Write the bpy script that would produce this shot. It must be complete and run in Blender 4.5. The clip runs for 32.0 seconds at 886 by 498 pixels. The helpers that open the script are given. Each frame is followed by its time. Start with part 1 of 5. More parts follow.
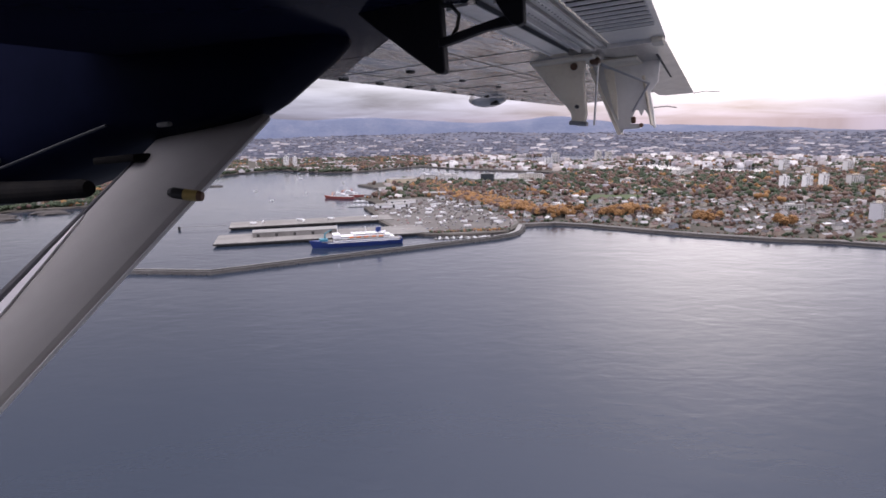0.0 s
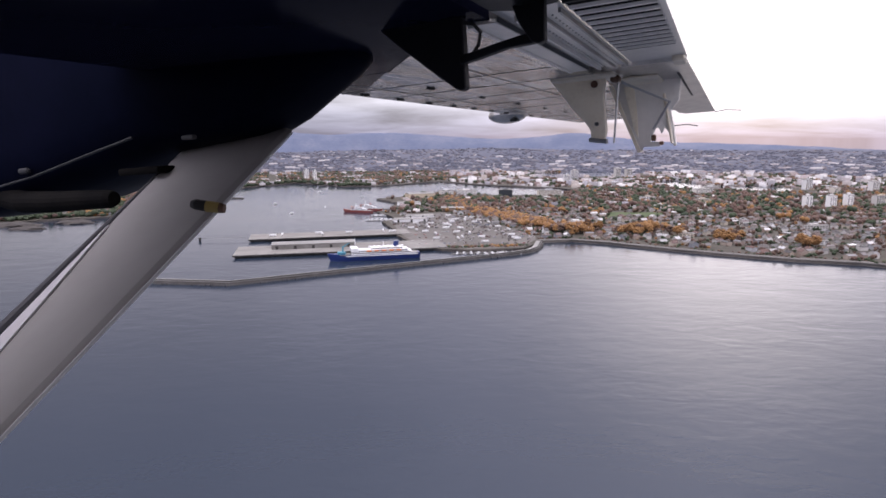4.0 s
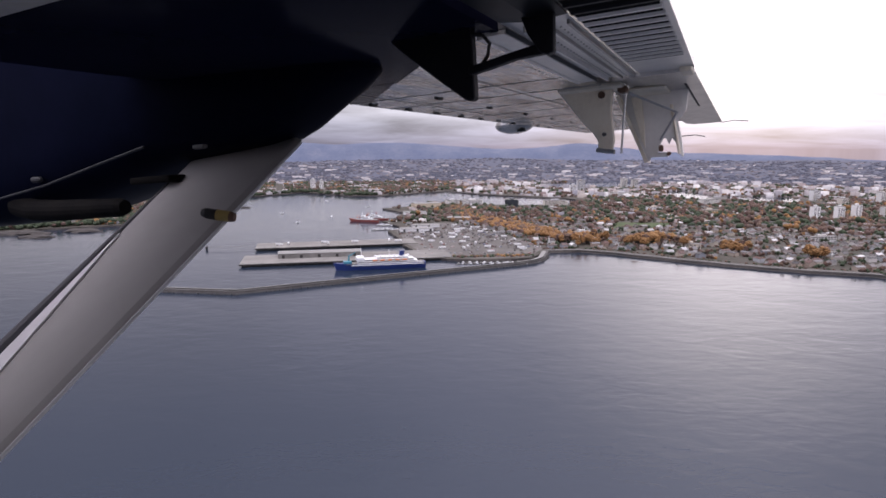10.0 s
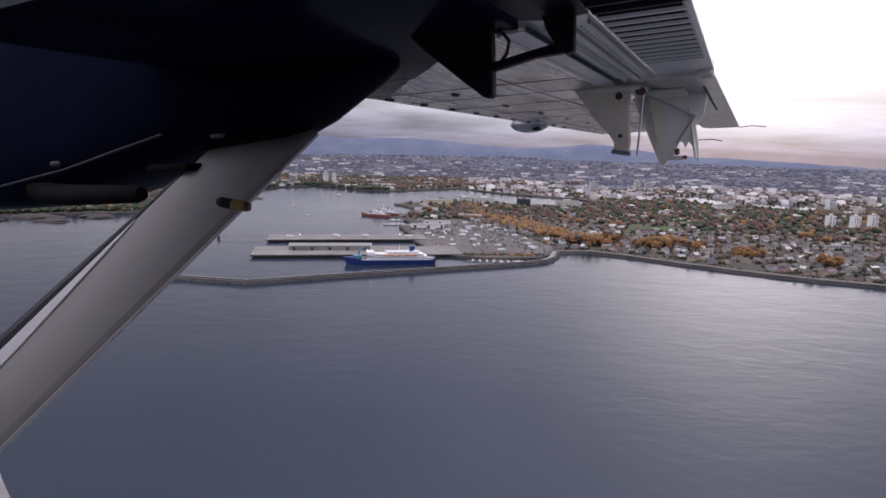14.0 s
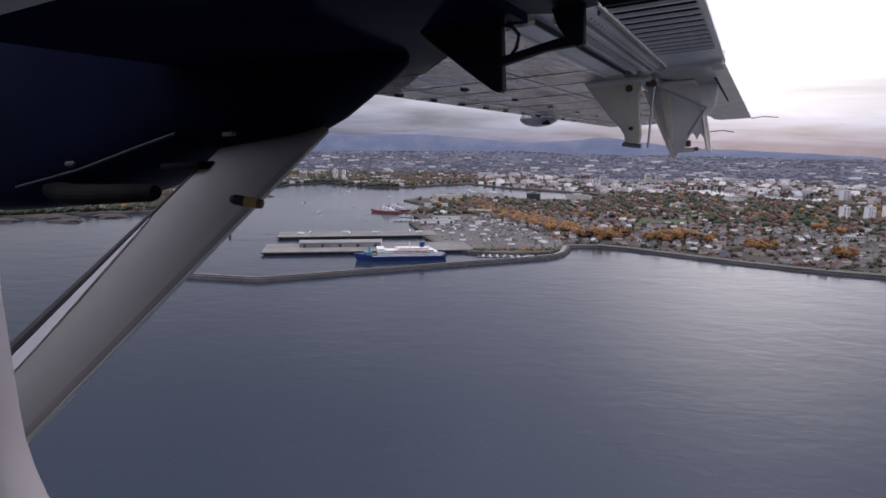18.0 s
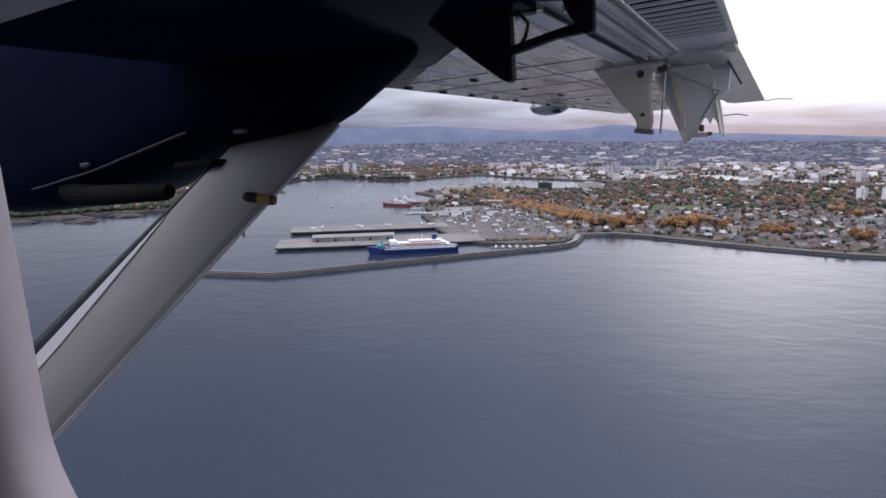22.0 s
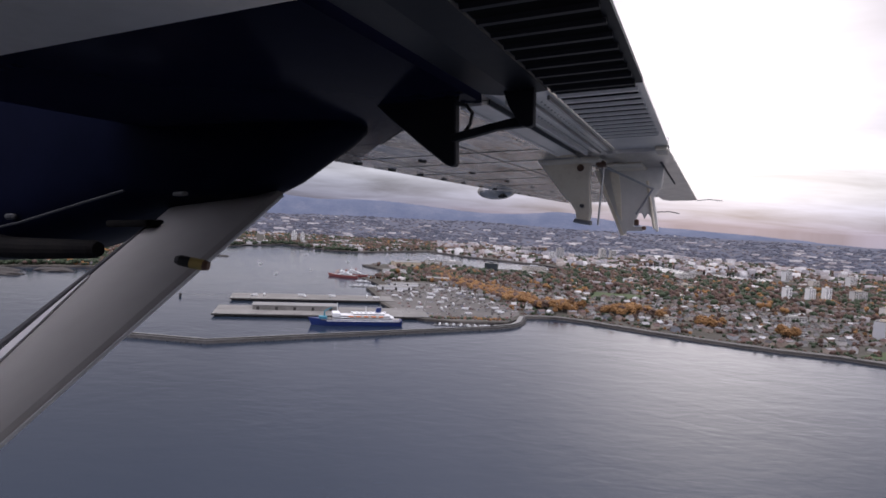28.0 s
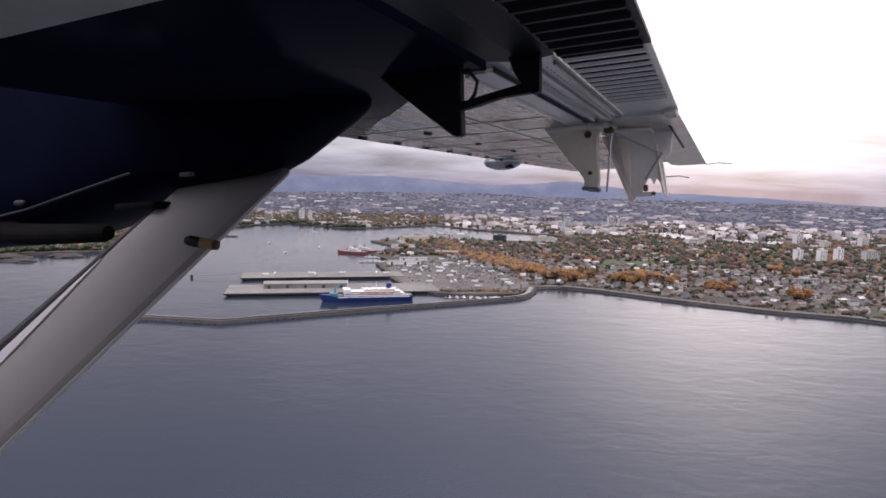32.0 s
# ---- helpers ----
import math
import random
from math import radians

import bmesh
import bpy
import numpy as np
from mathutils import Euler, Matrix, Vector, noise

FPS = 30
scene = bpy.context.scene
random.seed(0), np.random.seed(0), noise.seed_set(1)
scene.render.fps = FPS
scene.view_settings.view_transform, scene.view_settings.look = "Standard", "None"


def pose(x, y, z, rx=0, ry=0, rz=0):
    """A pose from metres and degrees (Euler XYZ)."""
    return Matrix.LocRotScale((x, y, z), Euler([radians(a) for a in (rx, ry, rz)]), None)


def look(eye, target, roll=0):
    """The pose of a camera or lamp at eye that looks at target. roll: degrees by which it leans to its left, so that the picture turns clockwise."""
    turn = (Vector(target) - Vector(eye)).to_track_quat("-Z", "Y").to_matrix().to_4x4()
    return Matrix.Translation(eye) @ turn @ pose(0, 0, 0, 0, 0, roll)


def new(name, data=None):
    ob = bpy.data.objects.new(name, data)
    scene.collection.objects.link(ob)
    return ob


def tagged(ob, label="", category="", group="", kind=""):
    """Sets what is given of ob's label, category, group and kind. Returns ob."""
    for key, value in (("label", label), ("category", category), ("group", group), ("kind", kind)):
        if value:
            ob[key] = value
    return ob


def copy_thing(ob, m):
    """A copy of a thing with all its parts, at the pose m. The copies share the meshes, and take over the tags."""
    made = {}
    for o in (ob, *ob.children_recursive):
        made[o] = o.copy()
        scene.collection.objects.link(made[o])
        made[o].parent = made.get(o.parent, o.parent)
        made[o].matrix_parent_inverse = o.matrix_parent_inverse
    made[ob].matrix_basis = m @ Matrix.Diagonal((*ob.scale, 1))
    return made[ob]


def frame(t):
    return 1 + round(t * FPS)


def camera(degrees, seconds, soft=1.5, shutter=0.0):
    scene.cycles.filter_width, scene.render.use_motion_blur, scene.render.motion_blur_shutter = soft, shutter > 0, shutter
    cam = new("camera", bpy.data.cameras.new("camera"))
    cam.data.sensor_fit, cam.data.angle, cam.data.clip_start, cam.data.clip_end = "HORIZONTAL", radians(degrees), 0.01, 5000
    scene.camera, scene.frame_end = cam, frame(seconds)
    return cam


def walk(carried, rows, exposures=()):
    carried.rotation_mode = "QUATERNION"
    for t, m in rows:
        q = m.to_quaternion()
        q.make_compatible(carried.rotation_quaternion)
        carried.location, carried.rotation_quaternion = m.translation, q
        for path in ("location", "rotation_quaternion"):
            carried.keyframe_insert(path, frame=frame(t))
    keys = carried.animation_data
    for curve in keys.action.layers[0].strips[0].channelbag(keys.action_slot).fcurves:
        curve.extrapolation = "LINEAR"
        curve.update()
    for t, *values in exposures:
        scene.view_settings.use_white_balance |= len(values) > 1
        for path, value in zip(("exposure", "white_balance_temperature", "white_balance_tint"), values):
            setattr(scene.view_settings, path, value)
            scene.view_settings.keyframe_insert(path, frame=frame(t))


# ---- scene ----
cam = camera(72.0, 32.0, soft=1.65)

# seconds, eye x y z, euler x y z in degrees
PATH = [
    (0, -13.471, 5.861, 175.339, 78.39, 0.74, -3.72),
    (0.5, -13.471, 5.861, 175.341, 78.30, 0.87, -3.57),
    (1, -13.475, 5.854, 175.338, 78.35, 0.76, -3.26),
    (1.5, -13.475, 5.858, 175.339, 78.99, 0.35, -2.89),
    (2, -13.475, 5.857, 175.337, 78.67, -0.26, -2.88),
    (2.5, -13.471, 5.860, 175.342, 78.50, 0.03, -3.19),
    (3, -13.475, 5.858, 175.339, 78.74, -0.02, -3.08),
    (3.5, -13.475, 5.856, 175.340, 79.20, 0.05, -2.74),
    (4, -13.473, 5.859, 175.340, 79.81, 0.13, -1.95),
    (4.5, -13.476, 5.851, 175.342, 79.58, -0.10, -1.19),
    (6.5, -13.478, 5.850, 175.336, 79.47, -1.69, -1.11),
    (7, -13.477, 5.846, 175.333, 78.60, -1.74, -1.56),
    (7.5, -13.478, 5.849, 175.338, 78.98, -1.20, -1.80),
    (8, -13.479, 5.852, 175.337, 79.76, -0.88, -1.57),
    (8.5, -13.483, 5.849, 175.337, 79.92, -1.28, -1.43),
    (9, -13.474, 5.846, 175.334, 78.69, -2.48, -2.15),
    (9.5, -13.477, 5.845, 175.335, 79.60, -0.57, -2.21),
    (10, -13.481, 5.852, 175.340, 80.72, -0.00, -1.37),
    (10.5, -13.479, 5.852, 175.338, 80.72, -0.08, -1.53),
    (11, -13.479, 5.849, 175.337, 80.62, -0.63, -1.45),
    (11.5, -13.481, 5.852, 175.337, 80.66, -0.55, -1.05),
    (12, -13.483, 5.849, 175.337, 80.88, -0.39, -0.49),
    (12.5, -13.478, 5.850, 175.337, 81.61, 0.51, -0.76),
    (13, -13.484, 5.846, 175.337, 81.36, 0.09, -0.69),
    (13.5, -13.487, 5.847, 175.337, 80.94, -1.02, -0.07),
    (14, -13.488, 5.849, 175.338, 80.41, -1.70, -0.11),
    (14.5, -13.494, 5.847, 175.344, 80.16, -1.20, 0.20),
    (16.5, -13.489, 5.848, 175.337, 80.78, -1.61, 0.09),
    (17, -13.489, 5.844, 175.336, 80.61, -1.67, -0.07),
    (17.5, -13.491, 5.845, 175.336, 80.70, -1.08, -0.11),
    (18, -13.493, 5.842, 175.336, 79.98, -0.92, 0.72),
    (18.5, -13.494, 5.843, 175.335, 79.19, -1.43, 1.03),
    (19, -13.498, 5.843, 175.331, 79.09, -0.63, 1.04),
    (19.5, -13.499, 5.840, 175.337, 79.07, -0.22, 1.43),
    (20, -13.498, 5.838, 175.335, 79.25, -0.64, 1.39),
    (20.5, -13.494, 5.839, 175.334, 78.89, -1.23, 1.68),
    (21, -13.499, 5.839, 175.334, 78.87, -0.44, 1.55),
    (21.5, -13.491, 5.843, 175.337, 79.21, 0.93, 1.37),
    (22, -13.496, 5.844, 175.337, 79.20, 0.61, 1.63),
    (22.5, -13.499, 5.837, 175.337, 79.08, 0.48, 1.93),
    (23, -13.504, 5.839, 175.337, 79.29, 0.91, 1.86),
    (23.5, -13.495, 5.842, 175.341, 78.78, -0.25, 0.85),
    (24, -13.458, 5.839, 175.356, 80.97, -0.06, -3.47),
    (24.5, -13.462, 5.835, 175.346, 80.43, -1.64, -4.89),
    (26.5, -13.465, 5.835, 175.344, 80.80, -2.37, -3.24),
    (27, -13.464, 5.842, 175.343, 85.97, -3.31, -3.68),
    (27.5, -13.466, 5.843, 175.341, 87.06, -3.20, -3.11),
    (28, -13.468, 5.843, 175.345, 86.43, -3.47, -2.95),
    (28.5, -13.469, 5.842, 175.344, 85.58, -3.16, -3.21),
    (29, -13.465, 5.837, 175.346, 85.16, -2.46, -3.53),
    (29.5, -13.463, 5.841, 175.345, 85.21, -2.31, -3.22),
    (30, -13.465, 5.844, 175.341, 85.10, -2.96, -3.06),
    (30.5, -13.466, 5.843, 175.345, 84.98, -2.06, -3.01),
    (31, -13.467, 5.845, 175.342, 84.45, -2.05, -2.93),
    (31.5, -13.466, 5.845, 175.339, 83.79, -1.82, -2.78),
    (32, -13.471, 5.851, 175.339, 83.91, -1.50, -2.34)
]
EXPOSURES = [(0, 0.43, 6320, 19), (4, 0.43, 6320, 19), (9, 0.29, 6310, 20), (11, 0.13, 6260, 19), (12, -0.08, 6210, 19), (13, -0.14, 6210, 19), (14, -0.08, 6160, 19), (17, -0.13, 6060, 17), (18, -0.22, 6010, 17), (20, -0.13, 5960, 16), (22, 0.12, 5910, 15), (24, 0.10, 5960, 15), (26.5, -0.03, 6160, 16), (31, 0.10, 6360, 18), (32, 0.20, 6460, 19)]
walk(cam, [(r[0], pose(*r[1:])) for r in PATH], EXPOSURES)

# ---- sky and sun: high overcast, brightest behind thin cloud ahead to one side ----
SUN_AZ, SUN_EL = radians(27), radians(15)
world = bpy.data.worlds.new("overcast_sky")
scene.world = world
world.use_nodes = True
wn, wl = world.node_tree.nodes, world.node_tree.links
wn.clear()


def wnode(kind, **vals):
    n = wn.new(kind)
    for k, v in vals.items():
        n.inputs[k].default_value = v
    return n


def wmath(op, a, b=None, c=None):
    n = wn.new("ShaderNodeMath")
    n.operation = op
    for i, v in enumerate((a, b, c)):
        if v is None:
            continue
        if isinstance(v, (int, float)):
            n.inputs[i].default_value = v
        else:
            wl.new(v, n.inputs[i])
    return n.outputs[0]


def wmix(fac, a, b, mode="MIX"):
    n = wn.new("ShaderNodeMix")
    n.data_type, n.blend_type = "RGBA", mode
    for sock, v in ((n.inputs[0], fac), (n.inputs[6], a), (n.inputs[7], b)):
        if isinstance(v, (int, float, tuple)):
            sock.default_value = v
        else:
            wl.new(v, sock)
    return n.outputs[2]


tc = wn.new("ShaderNodeTexCoord")
sep = wn.new("ShaderNodeSeparateXYZ")
wl.new(tc.outputs["Generated"], sep.inputs[0])
elev = wmath("MAXIMUM", sep.outputs[2], 0.0)
# cloud sheet, stretched towards the horizon
comb = wn.new("ShaderNodeCombineXYZ")
den = wmath("ADD", elev, 0.10)
wl.new(wmath("DIVIDE", sep.outputs[0], den), comb.inputs[0])
wl.new(wmath("DIVIDE", sep.outputs[1], den), comb.inputs[1])
cl = wnode("ShaderNodeTexNoise", Scale=0.75, Detail=5.0, Roughness=0.55, Distortion=0.4)
wl.new(comb.outputs[0], cl.inputs["Vector"])
ramp = wn.new("ShaderNodeValToRGB")
els = ramp.color_ramp.elements
els[0].position, els[0].color = 0.0, (0.34, 0.34, 0.46, 1)
els[1].position, els[1].color = 1.0, (7.8, 7.6, 7.8, 1)
for p, c in ((0.014, (0.40, 0.42, 0.54, 1)), (0.038, (0.57, 0.59, 0.70, 1)), (0.060, (0.88, 0.89, 0.96, 1)), (0.10, (0.98, 0.96, 1.01, 1)), (0.15, (0.64, 0.63, 0.72, 1)), (0.25, (0.58, 0.57, 0.67, 1)), (0.42, (0.58, 0.58, 0.69, 1)), (0.64, (1.7, 1.67, 1.85, 1))):
    e = els.new(p)
    e.color = c
wl.new(elev, ramp.inputs[0])
sunv = (math.sin(SUN_AZ) * math.cos(SUN_EL), math.cos(SUN_AZ) * math.cos(SUN_EL), math.sin(SUN_EL))
dotn = wn.new("ShaderNodeVectorMath")
dotn.operation = "DOT_PRODUCT"
wl.new(tc.outputs["Generated"], dotn.inputs[0])
dotn.inputs[1].default_value = sunv
front = wmath("MAXIMUM", dotn.outputs["Value"], 0.0)
glow = wmath("MULTIPLY_ADD", wmath("POWER", front, 50.0), 0.95, wmath("MULTIPLY", wmath("POWER", front, 14.0), 0.10))
glow = wmath("MULTIPLY", glow, wmath("MINIMUM", wmath("MULTIPLY", elev, 20.0), 1.0))
away = wmath("MULTIPLY_ADD", wmath("POWER", front, 4.0), 0.64, 0.36)
back = wmath("MAXIMUM", wmath("MULTIPLY", dotn.outputs["Value"], -1.0), 0.0)
away = wmath("MULTIPLY_ADD", back, 1.4, away)
cloudy = wmath("MULTIPLY_ADD", cl.outputs["Fac"], 1.9, 0.05)
base = wmix(1.0, ramp.outputs[0], wmath("MULTIPLY", cloudy, away), "MULTIPLY")
glowc = wmix(1.0, (1.0, 0.92, 0.80, 1), glow, "MULTIPLY")
total = wmix(1.0, base, glowc, "ADD")
sky = wn.new("ShaderNodeTexSky")
sky.sky_type, sky.sun_disc, sky.sun_elevation, sky.sun_rotation = "NISHITA", False, SUN_EL, SUN_AZ
bg_cloud = wnode("ShaderNodeBackground", Strength=1.0)
wl.new(total, bg_cloud.inputs["Color"])
bg_sky = wnode("ShaderNodeBackground", Strength=0.05)
wl.new(sky.outputs[0], bg_sky.inputs["Color"])
addw = wn.new("ShaderNodeMixShader")
addw.inputs[0].default_value = 0.92
wl.new(bg_sky.outputs[0], addw.inputs[1])
wl.new(bg_cloud.outputs[0], addw.inputs[2])
outw = wn.new("ShaderNodeOutputWorld")
wl.new(addw.outputs[0], outw.inputs["Surface"])

sun = bpy.data.lights.new("sun", "SUN")
sun.energy, sun.angle, sun.color = 0.5, radians(180), (1.0, 0.92, 0.82)
new("sun", sun).matrix_world = look(Vector(sunv) * 100, (0, 0, 0))


# ---- materials ----
def material(name, stops, scale=1.0, rough=0.7, metal=0.0, bump=0.0, bump_scale=None, spec=0.5, stretch=(1, 1, 1), island=0.0, detail=6.0, coat=0.0, obj=0.0, distance=0.02):
    """stops: colours along a two-scale noise. island or obj: brightness variation by island or by object."""
    m = bpy.data.materials.new(name)
    m.use_nodes = True
    n, l = m.node_tree.nodes, m.node_tree.links
    b = n["Principled BSDF"]
    b.inputs["Roughness"].default_value, b.inputs["Metallic"].default_value = rough, metal
    b.inputs["Specular IOR Level"].default_value = spec
    b.inputs["Coat Weight"].default_value = coat
    b.inputs["Coat Roughness"].default_value = 0.08
    geo = n.new("ShaderNodeNewGeometry")
    tex = n.new("ShaderNodeTexCoord")
    mp = n.new("ShaderNodeMapping")
    mp.inputs["Scale"].default_value = stretch
    l.new(tex.outputs["Object"], mp.inputs[0])
    a = n.new("ShaderNodeTexNoise")
    a.inputs["Scale"].default_value, a.inputs["Detail"].default_value = scale, detail
    c = n.new("ShaderNodeTexNoise")
    c.inputs["Scale"].default_value, c.inputs["Detail"].default_value = scale * 7.3, 3.0
    for t in (a, c):
        l.new(mp.outputs[0], t.inputs["Vector"])
    mixf = n.new("ShaderNodeMath")
    mixf.operation = "MULTIPLY_ADD"
    mixf.inputs[1].default_value = 0.35
    l.new(c.outputs["Fac"], mixf.inputs[0])
    sc = n.new("ShaderNodeMath")
    sc.operation = "MULTIPLY"
    sc.inputs[1].default_value = 0.65
    l.new(a.outputs["Fac"], sc.inputs[0])
    l.new(sc.outputs[0], mixf.inputs[2])
    fac = mixf.outputs[0]
    if island or obj:
        if island:
            rnd, amount = geo.outputs["Random Per Island"], island
        else:
            oi = n.new("ShaderNodeObjectInfo")
            rnd, amount = oi.outputs["Random"], obj
        w = n.new("ShaderNodeMath")
        w.operation = "MULTIPLY_ADD"
        w.inputs[1].default_value = amount
        l.new(rnd, w.inputs[0])
        k = n.new("ShaderNodeMath")
        k.operation = "MULTIPLY"
        k.inputs[1].default_value = 1 - amount
        l.new(fac, k.inputs[0])
        l.new(k.outputs[0], w.inputs[2])
        fac = w.outputs[0]
    r = n.new("ShaderNodeValToRGB")
    e = r.color_ramp.elements
    pos = [0.28 + 0.44 * i / max(1, len(stops) - 1) for i in range(len(stops))] if not (island or obj) else [i / max(1, len(stops) - 1) for i in range(len(stops))]
    e[0].position, e[0].color = pos[0], (*stops[0], 1)
    e[1].position, e[1].color = pos[-1], (*stops[-1], 1)
    for p, s in list(zip(pos, stops))[1:-1]:
        e.new(p).color = (*s, 1)
    l.new(fac, r.inputs[0])
    l.new(r.outputs[0], b.inputs["Base Color"])
    if bump:
        bp = n.new("ShaderNodeBump")
        bp.inputs["Strength"].default_value, bp.inputs["Distance"].default_value = bump, distance
        if bump_scale:
            d = n.new("ShaderNodeTexNoise")
            d.inputs["Scale"].default_value, d.inputs["Detail"].default_value = bump_scale, 4.0
            l.new(mp.outputs[0], d.inputs["Vector"])
            l.new(d.outputs["Fac"], bp.inputs["Height"])
        else:
            l.new(mixf.outputs[0], bp.inputs["Height"])
        l.new(bp.outputs[0], b.inputs["Normal"])
    return m


def water_material():
    m = bpy.data.materials.new("sea_water")
    m.use_nodes = True
    n, l = m.node_tree.nodes, m.node_tree.links
    b = n["Principled BSDF"]
    b.inputs["Base Color"].default_value = (0.017, 0.026, 0.042, 1)
    b.inputs["Roughness"].default_value = 0.13
    b.inputs["IOR"].default_value = 1.36
    tex = n.new("ShaderNodeTexCoord")
    heights = None
    for scale, turn, stretch, amp in ((0.048, 28, (1, 1.7, 1), 1.5), (0.013, 42, (1, 1.8, 1), 2.4), (0.14, 12, (1, 1.5, 1), 0.22)):
        mp = n.new("ShaderNodeMapping")
        mp.inputs["Rotation"].default_value = (0, 0, radians(turn))
        mp.inputs["Scale"].default_value = stretch
        l.new(tex.outputs["Object"], mp.inputs[0])
        t = n.new("ShaderNodeTexNoise")
        t.inputs["Scale"].default_value, t.inputs["Detail"].default_value = scale, 4.0
        t.inputs["Distortion"].default_value = 0.6
        l.new(mp.outputs[0], t.inputs["Vector"])
        k = n.new("ShaderNodeMath")
        k.operation = "MULTIPLY_ADD"
        k.inputs[1].default_value = amp
        l.new(t.outputs["Fac"], k.inputs[0])
        if heights:
            l.new(heights, k.inputs[2])
        else:
            k.inputs[2].default_value = 0
        heights = k.outputs[0]
    # wind patches vary how ruffled the water is
    pn = n.new("ShaderNodeTexNoise")
    pn.inputs["Scale"].default_value, pn.inputs["Detail"].default_value, pn.inputs["Distortion"].default_value = 0.004, 3.0, 1.0
    l.new(tex.outputs["Object"], pn.inputs["Vector"])
    mr = n.new("ShaderNodeMapRange")
    mr.inputs["From Min"].default_value, mr.inputs["From Max"].default_value = 0.2, 0.8
    mr.inputs["To Min"].default_value, mr.inputs["To Max"].default_value = 0.05, 0.16
    l.new(pn.outputs["Fac"], mr.inputs["Value"])
    bp = n.new("ShaderNodeBump")
    bp.inputs["Distance"].default_value = 2.2
    l.new(mr.outputs[0], bp.inputs["Strength"])
    l.new(heights, bp.inputs["Height"])
    l.new(bp.outputs[0], b.inputs["Normal"])
    return m


WATER = water_material()
NAVY = material("navy_gloss_paint", [(0.003, 0.004, 0.010), (0.005, 0.006, 0.016)], 3.0, 0.28, 0.0, 0.02, 1.2, 0.04)
NAVY.node_tree.nodes["Principled BSDF"].inputs["IOR"].default_value = 1.11
NAVY_WING = material("navy_wing_gloss", [(0.008, 0.009, 0.022), (0.011, 0.012, 0.030)], 3.0, 0.12, 0.0, 0.010, 0.8, 0.4)
NAVY_WING.node_tree.nodes["Principled BSDF"].inputs["IOR"].default_value = 1.035
SEAM_NAVY = material("navy_panel_seam", [(0.008, 0.008, 0.010), (0.016, 0.016, 0.019)], 8.0, 0.6)
NAVY_DULL = material("navy_dull_paint", [(0.003, 0.003, 0.006), (0.006, 0.007, 0.011)], 5.0, 0.5, 0.0, 0.05, spec=0.25)
# Light and dark streaks paint wavy reflections into the base colour.
SILVER = material("silver_skin_reflection_streaks", [(0.26, 0.25, 0.24), (0.62, 0.60, 0.57), (0.95, 0.93, 0.90)], 3.4, 0.18, 0.80, 1.0, 1.6, 0.5, stretch=(0.9, 4.2, 1), distance=0.05)
FLAPSKIN = material("flap_skin", [(0.72, 0.69, 0.64), (0.86, 0.83, 0.78), (0.93, 0.90, 0.85)], 4.0, 0.30, 0.25, 0.05)
WHITE_AC = material("bracket_white_paint", [(0.70, 0.62, 0.48), (0.88, 0.79, 0.63), (0.92, 0.85, 0.70)], 6.0, 0.45, 0.0, 0.03)
STRUT_GREY = material("strut_grey_paint", [(0.33, 0.315, 0.30), (0.38, 0.365, 0.35)], 1.6, 0.6, 0.0, 0.02, spec=0.2)
AILERON_SKIN = material("aileron_silver_skin", [(0.38, 0.365, 0.35), (0.55, 0.535, 0.51), (0.72, 0.70, 0.67)], 2.5, 0.28, 0.85, 0.40, 1.5, 0.5, stretch=(1.1, 3.0, 1), distance=0.03)
LIT_EDGE_GREY = material("lit_edge_tint", [(0.56, 0.54, 0.55), (0.66, 0.64, 0.65)], 3.0, 0.5)
BOOT = material("worn_boot_rubber", [(0.035, 0.034, 0.042), (0.06, 0.058, 0.068)], 6.0, 0.7)
JOINT = material("skin_joint", [(0.34, 0.33, 0.31), (0.46, 0.45, 0.43)], 8.0, 0.35, 0.8)
SEAM = material("seam_sealant", [(0.05, 0.05, 0.05), (0.10, 0.10, 0.10)], 8.0, 0.7)
STEEL = material("bare_steel", [(0.35, 0.35, 0.36), (0.55, 0.55, 0.55)], 12.0, 0.32, 0.9)
RUST = material("rusty_fitting", [(0.10, 0.05, 0.03), (0.20, 0.12, 0.08)], 30.0, 0.7, 0.2)
BLACK = material("black_rubber", [(0.008, 0.008, 0.008), (0.02, 0.02, 0.02)], 9.0, 0.55)
# Soot on the exhaust; the same black paints shade between flap ribs.
SOOT_SHADE_BLACK = material("soot_and_shade_black", [(0.004, 0.004, 0.005), (0.012, 0.011, 0.010)], 6.0, 0.75, 0.0, spec=0.03)
YELLOW = material("yellow_tape", [(0.30, 0.22, 0.06), (0.42, 0.31, 0.10)], 20.0, 0.5)
TRIM = material("window_trim_plastic", [(0.74, 0.67, 0.67), (0.80, 0.74, 0.74)], 5.0, 0.55, 0.0, 0.03)
CABIN = material("cabin_lining", [(0.16, 0.15, 0.16), (0.22, 0.21, 0.22)], 4.0, 0.8)

LAND = material("town_ground", [(0.024, 0.028, 0.016), (0.042, 0.037, 0.026), (0.070, 0.062, 0.050), (0.030, 0.036, 0.019)], 0.03, 0.95, 0, 0.2, 0.2)
GRASS = material("park_grass", [(0.028, 0.052, 0.016), (0.055, 0.08, 0.026), (0.085, 0.08, 0.04)], 0.05, 0.95, 0, 0.2, 0.5)
ROCK = material("shore_rock", [(0.018, 0.016, 0.015), (0.036, 0.031, 0.028), (0.066, 0.056, 0.048)], 0.15, 0.9, 0, 0.8, 0.4)
SEAWALL = material("seawall_concrete", [(0.030, 0.028, 0.026), (0.065, 0.062, 0.058)], 0.08, 0.85, 0, 0.3, 0.6)
